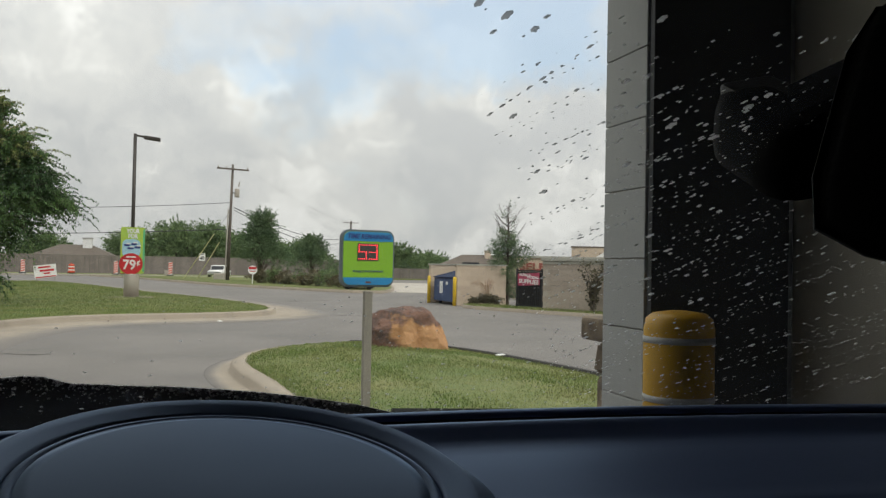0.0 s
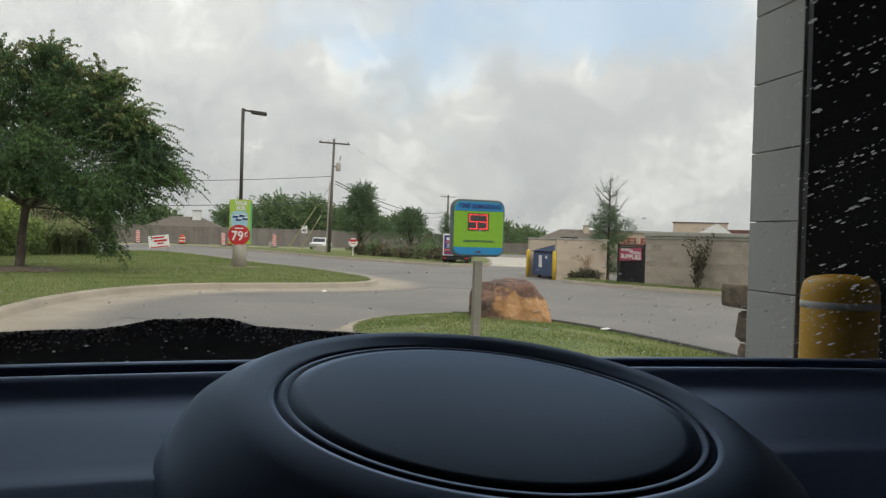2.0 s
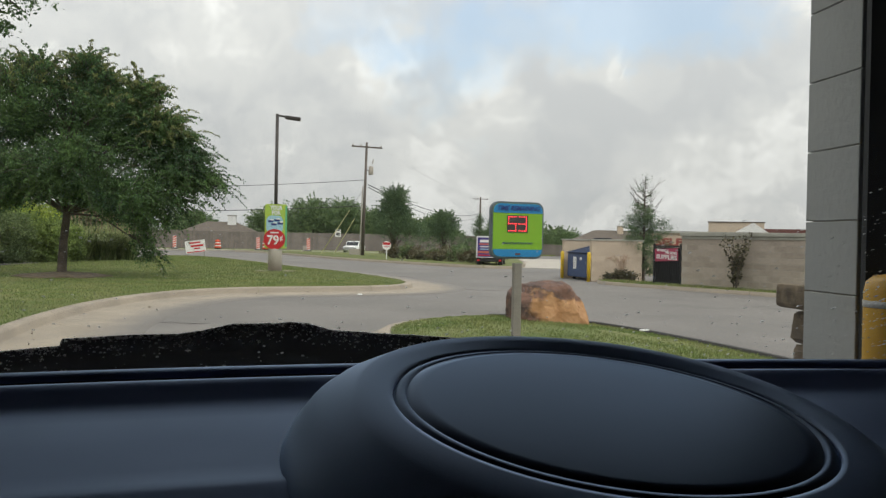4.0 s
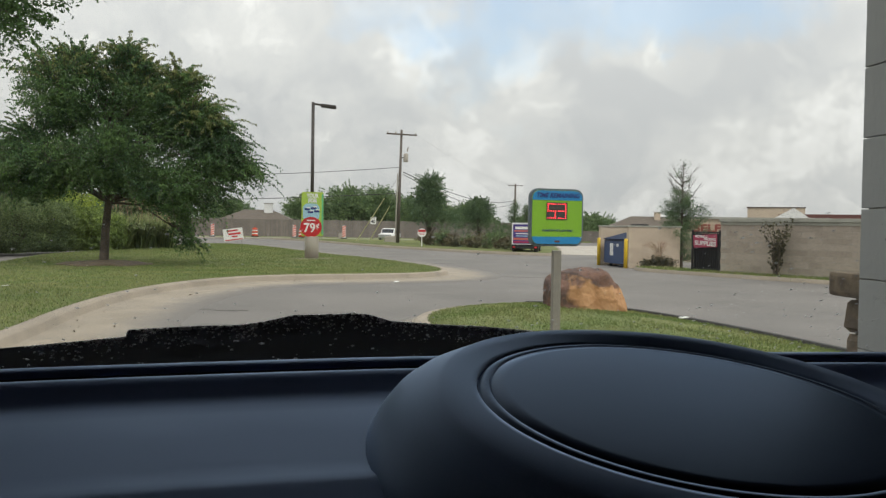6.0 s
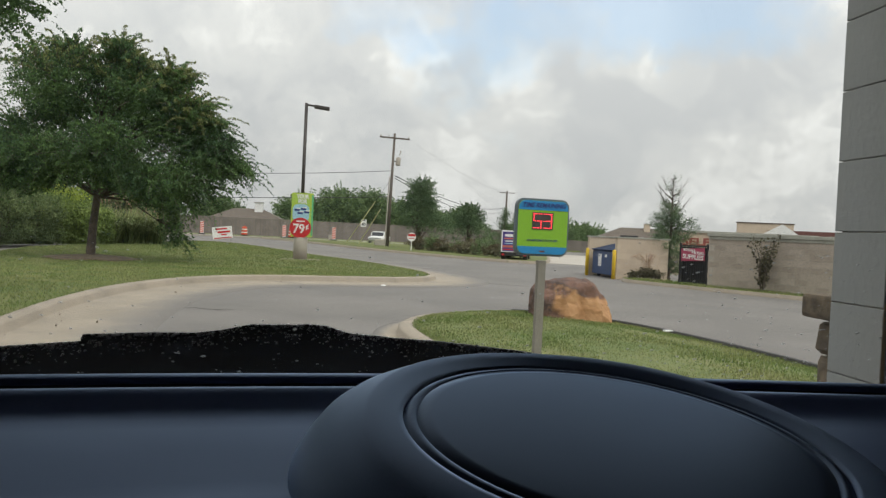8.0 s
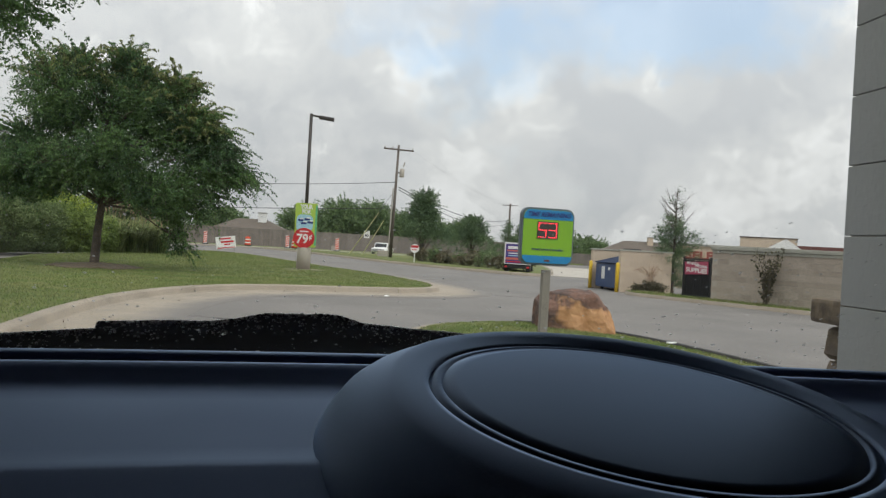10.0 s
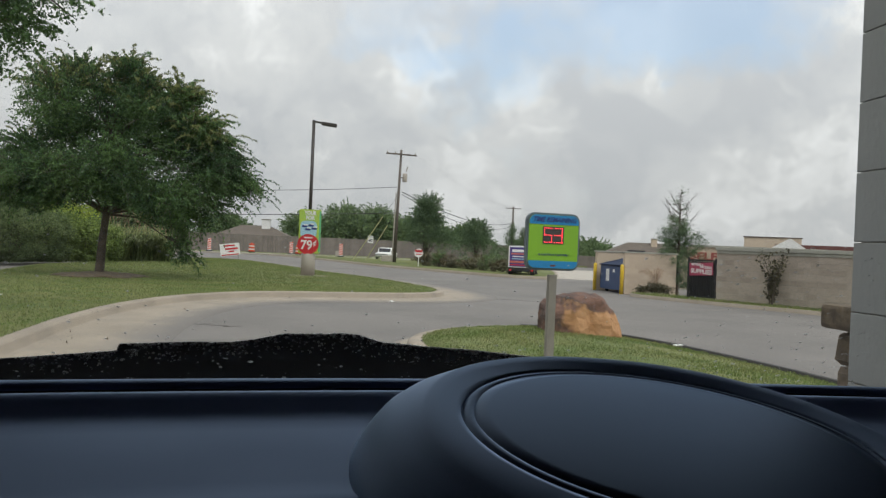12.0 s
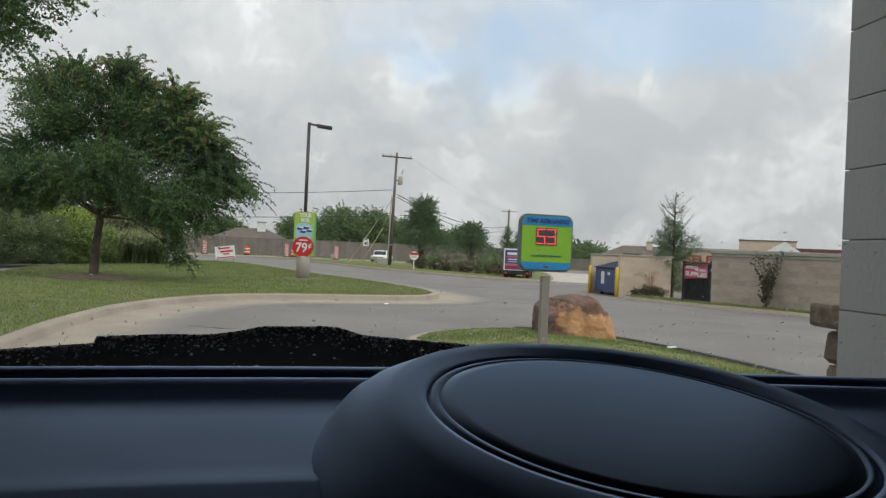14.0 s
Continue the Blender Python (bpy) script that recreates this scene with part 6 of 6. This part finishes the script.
part("vent_strip", swept([(1.903, 1.3925), (1.905, 1.3970), (1.912, 1.3990), (1.922, 1.3995), (1.930, 1.3975), (1.932, 1.36), (1.94, 1.345)], -1.0, 0.96, 24), M["dash"], dashboard, "narrow demister strip", True)
# black sheet in the slot, painting the shade of an open gap
part("gap", swept([(1.85, 1.352), (1.902, 1.352), (1.904, 1.3930), (1.91, 1.3930), (1.91, 1.352), (2.02, 1.352)], -1.0, 0.96, 12), M["dark"], dashboard)
part("rear_strip", swept([(1.952, 1.34), (1.952, 1.366), (1.975, 1.371), (2.0, 1.366)], -1.0, 0.96, 24), M["dash"], dashboard, "", True)


def binnacle():
    m = pose(-0.1837, 1.6186, 1.4082, 6.47, 3.06, -1.41)
    A, B = 0.1536, 0.1649

    def loops(profile, seg=96, cap=True):
        b = bmesh.new()
        rings = []
        for off, z in profile:
            ring = []
            for k in range(seg):
                t = 2 * math.pi * k / seg
                c, s = math.cos(t), math.sin(t)
                g = 1.0 - 0.12 * s + 1.05 * max(0.0, -c) ** 1.5 * (0.5 * (1 + s)) ** 4 if off > 0.006 else 1.0
                # the roll round the lid stands up on its far side
                lift = 0.0125 * (0.5 + 0.5 * math.cos(t - radians(72))) ** 1.3 * max(0.0, min(1.0, (off - 0.006) / 0.022))
                ring.append(b.verts.new(m @ Vector(((A + off * g) * c, (B + off * g) * s, z + lift))))
            rings.append(ring)
        for r0, r1 in zip(rings, rings[1:]):
            for k in range(seg):
                b.faces.new((r0[k], r0[(k + 1) % seg], r1[(k + 1) % seg], r1[k]))
        if cap:
            b.faces.new(rings[0])
        bmesh.ops.recalc_face_normals(b, faces=b.faces[:])
        return b

    hood = part("binnacle_hood", loops([(0.004, -0.006), (0.0045, -0.0006), (0.008, -0.0007), (0.018, -0.0024), (0.028, -0.0046), (0.0315, -0.0062), (0.036, -0.0092), (0.044, -0.0140), (0.054, -0.0205), (0.064, -0.0300), (0.072, -0.0430), (0.0775, -0.056), (0.0785, -0.068), (0.074, -0.086), (0.060, -0.105), (0.045, -0.13), (0.040, -0.30)], cap=False), M["dashhood"], car, "smooth oval instrument hood", True)
    lid = [(-A + 0.012, 0.0042), (-0.12, 0.0040), (-0.08, 0.0034), (-0.04, 0.0022), (-0.018, 0.001), (-0.0072, 0.0), (-0.0067, -0.0024), (-0.0055, -0.0024), (-0.0048, -0.0001), (0.0008, -0.0004), (0.0016, -0.0030), (0.0042, -0.0034)]
    part("lid", loops(lid), M["lid"], hood, "dark oval lid with a double groove", True)
    return hood


def lid_material():
    """The lid has fine turned rings."""
    m = vinyl("lid_vinyl", (0.044, 0.060, 0.106), 0.38, 0.52)
    n, l = m.node_tree.nodes, m.node_tree.links
    co = n.new("ShaderNodeTexCoord")
    mp = n.new("ShaderNodeMapping")
    mp.inputs["Location"].default_value = (0.1837, -1.6186, 0)
    mp.inputs["Scale"].default_value = (1, 0.93, 0)
    l.new(co.outputs["Object"], mp.inputs["Vector"])
    wv = n.new("ShaderNodeTexWave")
    wv.wave_type, wv.rings_direction = "RINGS", "SPHERICAL"
    wv.inputs["Scale"].default_value = 55
    l.new(mp.outputs[0], wv.inputs["Vector"])
    bp = n.new("ShaderNodeBump")
    bp.inputs["Strength"].default_value, bp.inputs["Distance"].default_value = 0.012, 0.001
    l.new(wv.outputs["Fac"], bp.inputs["Height"]); l.new(bp.outputs[0], n["sheen"].inputs["Normal"])
    return m


M["lid"] = lid_material()
binnacle()

# windscreen: bowed across, raked 31 degrees
GY, GZ, RAKE = 2.01, 1.362, radians(31)


def glass_point(x, s, out=0.0):
    """A place on the windscreen: x across, s metres up along it, out metres outside its face."""
    return Vector((x, GY + bow(x) * 1.1 - s * math.cos(RAKE) + out * math.sin(RAKE), GZ + s * math.sin(RAKE) + out * math.cos(RAKE)))


def glass_sheet(s0, s1, out0, out1, n=20, k=8, x0=-1.02, x1=0.98):
    b = bmesh.new()
    faces = []
    for out in (out0, out1):
        g = [[b.verts.new(glass_point(x0 + (x1 - x0) * i / n, s0 + (s1 - s0) * j / k, out)) for i in range(n + 1)] for j in range(k + 1)]
        for j in range(k):
            for i in range(n):
                b.faces.new((g[j][i], g[j][i + 1], g[j + 1][i + 1], g[j + 1][i]))
        faces.append(g)
    a, c = faces
    for j in (0, k):
        for i in range(n):
            b.faces.new((a[j][i], a[j][i + 1], c[j][i + 1], c[j][i]))
    bmesh.ops.recalc_face_normals(b, faces=b.faces[:])
    return b


def screen_material():
    m = bpy.data.materials.new("windscreen_glass")
    m.use_nodes = True
    n, l = m.node_tree.nodes, m.node_tree.links
    n.clear()
    o = n.new("ShaderNodeOutputMaterial")
    t = n.new("ShaderNodeBsdfTransparent"); t.inputs["Color"].default_value = (0.97, 0.985, 0.975, 1)
    g = n.new("ShaderNodeBsdfGlossy"); g.inputs["Roughness"].default_value = 0.02
    x = n.new("ShaderNodeMixShader")
    x.inputs[0].default_value = 0.025; l.new(t.outputs[0], x.inputs[1]); l.new(g.outputs[0], x.inputs[2])
    # pale scatter mixed into the glass: a haze veil that lifts dark tones
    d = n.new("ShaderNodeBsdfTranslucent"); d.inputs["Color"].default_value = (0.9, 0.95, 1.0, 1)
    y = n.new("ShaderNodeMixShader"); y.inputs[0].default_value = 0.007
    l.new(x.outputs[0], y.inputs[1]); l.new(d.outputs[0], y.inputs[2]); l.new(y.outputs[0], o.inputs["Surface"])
    return m


def water_material():
    m = bpy.data.materials.new("water")
    m.use_nodes = True
    b = m.node_tree.nodes["Principled BSDF"]
    b.inputs["Base Color"].default_value = (1, 1, 1, 1)
    b.inputs["Roughness"].default_value, b.inputs["IOR"].default_value, b.inputs["Transmission Weight"].default_value = 0.0, 1.33, 1.0
    return m


def drop_material(name, sky_white):
    m = bpy.data.materials.new(name)
    m.use_nodes = True
    n, l = m.node_tree.nodes, m.node_tree.links
    n.clear()
    o = n.new("ShaderNodeOutputMaterial")
    t = n.new("ShaderNodeBsdfTransparent")
    # white scatter in place of the bright sky a drop would refract
    d = n.new("ShaderNodeBsdfTranslucent"); d.inputs["Color"].default_value = (0.95, 0.97, 1.0, 1)
    g = n.new("ShaderNodeBsdfGlossy"); g.inputs["Roughness"].default_value = 0.06
    x = n.new("ShaderNodeMixShader"); x.inputs[0].default_value = sky_white
    y = n.new("ShaderNodeMixShader"); y.inputs[0].default_value = 0.06
    l.new(t.outputs[0], x.inputs[1]); l.new(d.outputs[0], x.inputs[2])
    l.new(x.outputs[0], y.inputs[1]); l.new(g.outputs[0], y.inputs[2]); l.new(y.outputs[0], o.inputs["Surface"])
    return m


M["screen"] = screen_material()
# wiper beads: nearly opaque white body stands in for sky glints
M["bead_white"] = water_material()
M["bead_white"].name = "soapy_water"
M["bead_white"].node_tree.nodes["Principled BSDF"].inputs["Transmission Weight"].default_value = 0.1
M["bead_white"].node_tree.nodes["Principled BSDF"].inputs["Roughness"].default_value = 0.08
# drops on the glass: clear, with white mixed in for sky glints
M["drop"], M["faint_white_drop"] = drop_material("sky_white_drop", 0.86), drop_material("faint_white_drop", 0.42)
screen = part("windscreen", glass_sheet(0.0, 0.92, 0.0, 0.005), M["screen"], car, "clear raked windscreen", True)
screen.visible_shadow = False
part("black_border", glass_sheet(-0.05, 0.030, -0.003, -0.001, 20, 2), M["dark"], screen, "black glass border")
# cowl, bonnet and wiper
part("cowl", swept([(2.0, 1.25), (2.03, 1.335), (2.12, 1.325), (2.36, 1.30), (2.40, 1.27)], -1.0, 0.96, 20), M["dark"], car, "black plastic cowl", True)
part("bonnet", swept([(2.37, 1.24), (2.385, 1.268), (2.42, 1.275), (2.7, 1.25), (3.05, 1.20), (3.35, 1.12), (3.48, 1.02), (3.5, 0.8)], -0.90, 0.82, 24, 0.06), M["paint"], car, "blue-grey painted bonnet", True)


def wiper():
    out = [(-1.0, 1.345), (-0.90, 1.354), (-0.761, 1.368), (-0.758, 1.378), (-0.66, 1.384), (-0.60, 1.3855), (-0.563, 1.391), (-0.522, 1.4005), (-0.46, 1.4015), (-0.44, 1.4035), (-0.413, 1.402), (-0.379, 1.392), (-0.34, 1.3895), (-0.31, 1.387),
           (-0.25, 1.385), (-0.197, 1.381), (-0.12, 1.374), (-0.05, 1.365), (0.04, 1.35), (0.1, 1.335), (0.1, 1.31), (-1.0, 1.30)]
    b = plate(out, 0.008)
    b.transform(Matrix.Translation((0, 2.275, 0)))
    w = part("wiper", b, M["rubber"], car, "black wiper blade with beads of water")
    b = bmesh.new()
    tube([(0.1, 2.30, 1.325), (0.45, 2.28, 1.315), (0.75, 2.30, 1.30)], [0.014, 0.016, 0.02], 8, b)
    part("wiper_arm", b, M["rubber"], w)
    b = plate([(0.32, 1.30), (0.40, 1.318), (0.52, 1.332), (0.62, 1.336), (0.78, 1.328), (1.0, 1.30)], 0.05)
    b.transform(Matrix.Translation((0, 2.2, 0)))
    part("wiper_arm", b, M["rubber"], w)
    return w


wiper()


def bead_mesh(name, placings, material, parent, label):
    """Many small rounded beads in one mesh: each placing is a 4x4 matrix applied to a unit ball."""
    b = bmesh.new()
    bmesh.ops.create_icosphere(b, subdivisions=1, radius=1)
    bv = np.array([[*v.co, 1.0] for v in b.verts])
    bf = np.array([[v.index for v in f.verts] for f in b.faces if f.calc_center_median().z > -0.1])
    b.free()
    n = len(placings)
    v = np.einsum("nij,kj->nki", np.array(placings), bv)[:, :, :3].reshape(-1, 3)
    f = (bf[None] + (np.arange(n) * len(bv))[:, None, None]).reshape(-1, 3)
    ob = soup(name, v, f, material, parent)
    ob.data.shade_smooth()
    tagged(ob, label)
    ob["kind"] = "stuff"
    return ob


def drops():
    rng = np.random.default_rng(5)
    placings = []

    def bead(x, s, r, long=1.0, ang=0.0, flat=0.5):
        c = glass_point(x, s, 0.0052)
        u, v, n = Vector((1, 0, 0)), Vector((0, -math.cos(RAKE), math.sin(RAKE))), Vector((0, math.sin(RAKE), math.cos(RAKE)))
        d = u * math.cos(ang) + v * math.sin(ang)
        e = -u * math.sin(ang) + v * math.cos(ang)
        m = Matrix(((*(d * r * long),), (*(e * r),), (*(n * r * flat),))).transposed().to_4x4()
        placings.append(np.array(Matrix.Translation(c) @ m))

    # blown drops and streaks on the passenger side
    for _ in range(620):
        s = rng.uniform(0.02, 0.7)
        x = (1 - 0.857 * s) * rng.uniform(0.57, 1.4) - 0.3
        bead(x, s, 0.0006 + 0.0022 * rng.uniform() ** 2.6, rng.uniform(1, 2.2), rng.uniform(0.6, 1.2))
    for _ in range(230):
        s, a = rng.uniform(0.02, 0.62), rng.uniform(0.75, 1.0)
        x = (1 - 0.857 * s) * (0.55 + 0.8 * rng.uniform() ** 1.2) - 0.3
        gap, big = rng.uniform(0.007, 0.015), rng.uniform(0.0005, 0.0013)
        for k in range(rng.integers(4, 15)):
            f = (k + rng.uniform(-0.3, 0.3)) * gap
            bead(x + f * math.cos(a), s + f * math.sin(a), big * rng.uniform(0.45, 1.2), rng.uniform(1.0, 3.0), a)
    bead_mesh("water_drops", placings, M["drop"], screen, "water drops and streaks whitened for sky glints").visible_shadow = False
    placings.clear()
    for _ in range(260):
        s = 0.03 + 0.34 * rng.uniform() ** 1.3
        bead((1 - 0.857 * s) * rng.uniform(0.2, 0.62) - 0.3, s, 0.0005 + 0.0011 * rng.uniform() ** 2.5, rng.uniform(1, 1.6), rng.uniform(0.3, 1.2))
    for _ in range(36):
        bead(rng.uniform(-0.6, 0.3), rng.uniform(0.05, 0.2), rng.uniform(0.0014, 0.0026), rng.uniform(1, 1.4), rng.uniform(0, 3))
    # finer drops low on the driver's side
    for _ in range(420):
        bead(rng.uniform(-0.95, 0.3), 0.03 + 0.30 * rng.uniform(0, 1) ** 1.4, 0.0006 + 0.0014 * rng.uniform() ** 2, rng.uniform(1, 1.3), rng.uniform(0, 3))
    bead_mesh("water_drops", placings, M["faint_white_drop"], screen, "water drops faintly whitened for sky glints").visible_shadow = False


drops()


def wiper_beads():
    rng = np.random.default_rng(9)
    placings = []
    for _ in range(1400):
        x = rng.uniform(-0.9, 0.05)
        top = float(np.interp(x, [-1.0, -0.761, -0.758, -0.60, -0.563, -0.522, -0.44, -0.413, -0.379, -0.25, -0.12, 0.05], [1.345, 1.368, 1.378, 1.3855, 1.391, 1.4005, 1.4035, 1.402, 1.392, 1.385, 1.374, 1.348]))
        r = 0.0008 + 0.0021 * rng.uniform() ** 2.0
        placings.append(np.array(Matrix.Translation((x, 2.2745, top - 0.0012 - 0.028 * rng.uniform() ** 3.2)) @ Matrix.Diagonal((r, r, r, 1))))
    bead_mesh("water_beads", placings, M["bead_white"], car, "beads of water on the wiper")


wiper_beads()


def mirror():
    b = box(0.27, 0.07, 0.16, (0, 0, -0.08), bevel=0.04)
    b.transform(pose(0.262, 1.32, 1.635, -8, 14, -36))
    m = part("rear_mirror", b, M["matte"], car, "black rear-view mirror housing", True)
    b = box(0.06, 0.11, 0.07, (0, 0, -0.03), bevel=0.022)
    b.transform(pose(0.232, 1.545, 1.672, 28, -12, -6))
    part("sensor_pod", b, M["matte"], m, "dark sensor pod behind the mirror", True)
    b = box(0.05, 0.10, 0.012, (0, 0, 0), bevel=0.005)
    b.transform(pose(0.236, 1.545, 1.703, 28, -12, -6))
    part("pod_cover", b, M["dark"], m)
    part("mirror_stem", tube([(0.265, 1.33, 1.69), (0.24, 1.42, 1.72), (0.22, 1.5, 1.70)], 0.016, 8), M["matte"], m)


mirror()


def cabin():
    c = part("roof", box(2.0, 2.6, 0.05, (CX, -0.35, 1.985)), M["headliner"], car, "grey roof lining")
    # unseen header, brought forward to shade lid and dash
    part("roof_header", swept([(1.225, 1.828), (1.20, 1.800), (1.10, 1.815), (0.90, 1.905), (0.80, 1.965), (0.80, 2.02), (1.0, 1.985), (1.16, 1.89), (1.225, 1.836)], -1.02, 0.98, 20), M["headliner"], c)
    # unseen rear panel, added to block light from behind
    part("bulkhead", box(2.0, 0.06, 1.3, (CX, -1.6, 0.7)), M["headliner"], car)
    for x in (-1.03, 0.99):
        part("door_panel", box(0.07, 3.2, 0.72, (x, 0.0, 0.45)), M["headliner"], car)
        part("door_pillar", box(0.07, 0.16, 0.85, (x, -0.2, 1.17)), M["headliner"], car)
        part("windscreen_pillar", tube([(x, 1.86, 1.33), (x, 1.4, 1.63), (x * 0.98, 0.95, 1.93)], 0.045, 8), M["dark"], car)
    for x in (-0.78, 0.70):
        for y in (-1.1, 2.75):
            w = part("wheel", tube([(x - 0.11, y, 0.345), (x + 0.11, y, 0.345)], 0.345, 24), M["rubber"], car)
            part("rim", tube([(x - 0.115, y, 0.345), (x + 0.115, y, 0.345)], 0.2, 18), M["chrome"], w)
    part("cabin_floor", box(2.0, 3.6, 0.05, (CX, 0.2, 0.4)), M["dark"], car)


cabin()

# ---- wall pieces last ----
def wall_blocks():
    me = None
    rows, bw, bh = 9, 0.46, 0.192
    n = int(WALL_LEN / bw)
    b = box(bw - 0.010, 0.05, bh - 0.010, (0, 0, 0))
    bmesh.ops.bevel(b, geom=[e for e in b.edges if all(v.co.y < 0 for v in e.verts)], offset=0.006, segments=1, affect="EDGES")
    first = None
    rng = random.Random(2)
    for j in range(rows):
        for i in range(n):
            x = (i + (0.5 if j % 2 else 0.0)) * bw + 0.2
            if x > WALL_LEN - 0.1:
                continue
            if first is None:
                ob = first = part("block", b, M["block"], wall_block)
            else:
                ob = new("block", first.data)
                ob.parent = wall_block
            ob.location = (x, -0.002 + rng.uniform(-0.003, 0.003), j * bh + 0.004)


wall_blocks()


def enclosure_blocks():
    first = None
    b = box(0.392, 0.02, 0.192, (0, 0, 0))
    bmesh.ops.bevel(b, geom=[e for e in b.edges if all(v.co.y < 0 for v in e.verts)], offset=0.004, segments=1, affect="EDGES")
    for j in range(8):
        for i in range(5):
            if first is None:
                ob = first = part("block", b, M["stucco_block"], enclosure)
            else:
                ob = new("block", first.data)
                ob.parent = enclosure
            ob.location = (0.3 + i * 0.4 - (0.08 if j % 2 else -0.08), 0.005, 0.01 + j * 0.2)


M["stucco_block"] = mat("tan_painted_block", (0.47, 0.385, 0.30), 0.92, (0.40, 0.325, 0.25), 0.8, 50, random=0.09)
enclosure_blocks()


def jamb_blocks():
    first = None
    for j in range(21):
        z = j * 0.2
        for x, w in ((JX + 0.2, 0.4), (JX + 0.6, 0.4), (JX + 0.98, 0.36)):
            b = box(w - 0.004, 0.242, 0.197, (0, 0, 0))
            bmesh.ops.bevel(b, geom=b.edges[:], offset=0.002, segments=1, affect="EDGES")
            if first is None or w != 0.4:
                ob = part("block", b, M["cmu"], wall_north)
                if w == 0.4:
                    first = ob
            else:
                b.free()
                ob = new("block", first.data)
                ob.parent = wall_north
            ob.location = (x - 0.004, (JY0 + JY1) / 2 + 0.006, z + 0.004)


jamb_blocks()
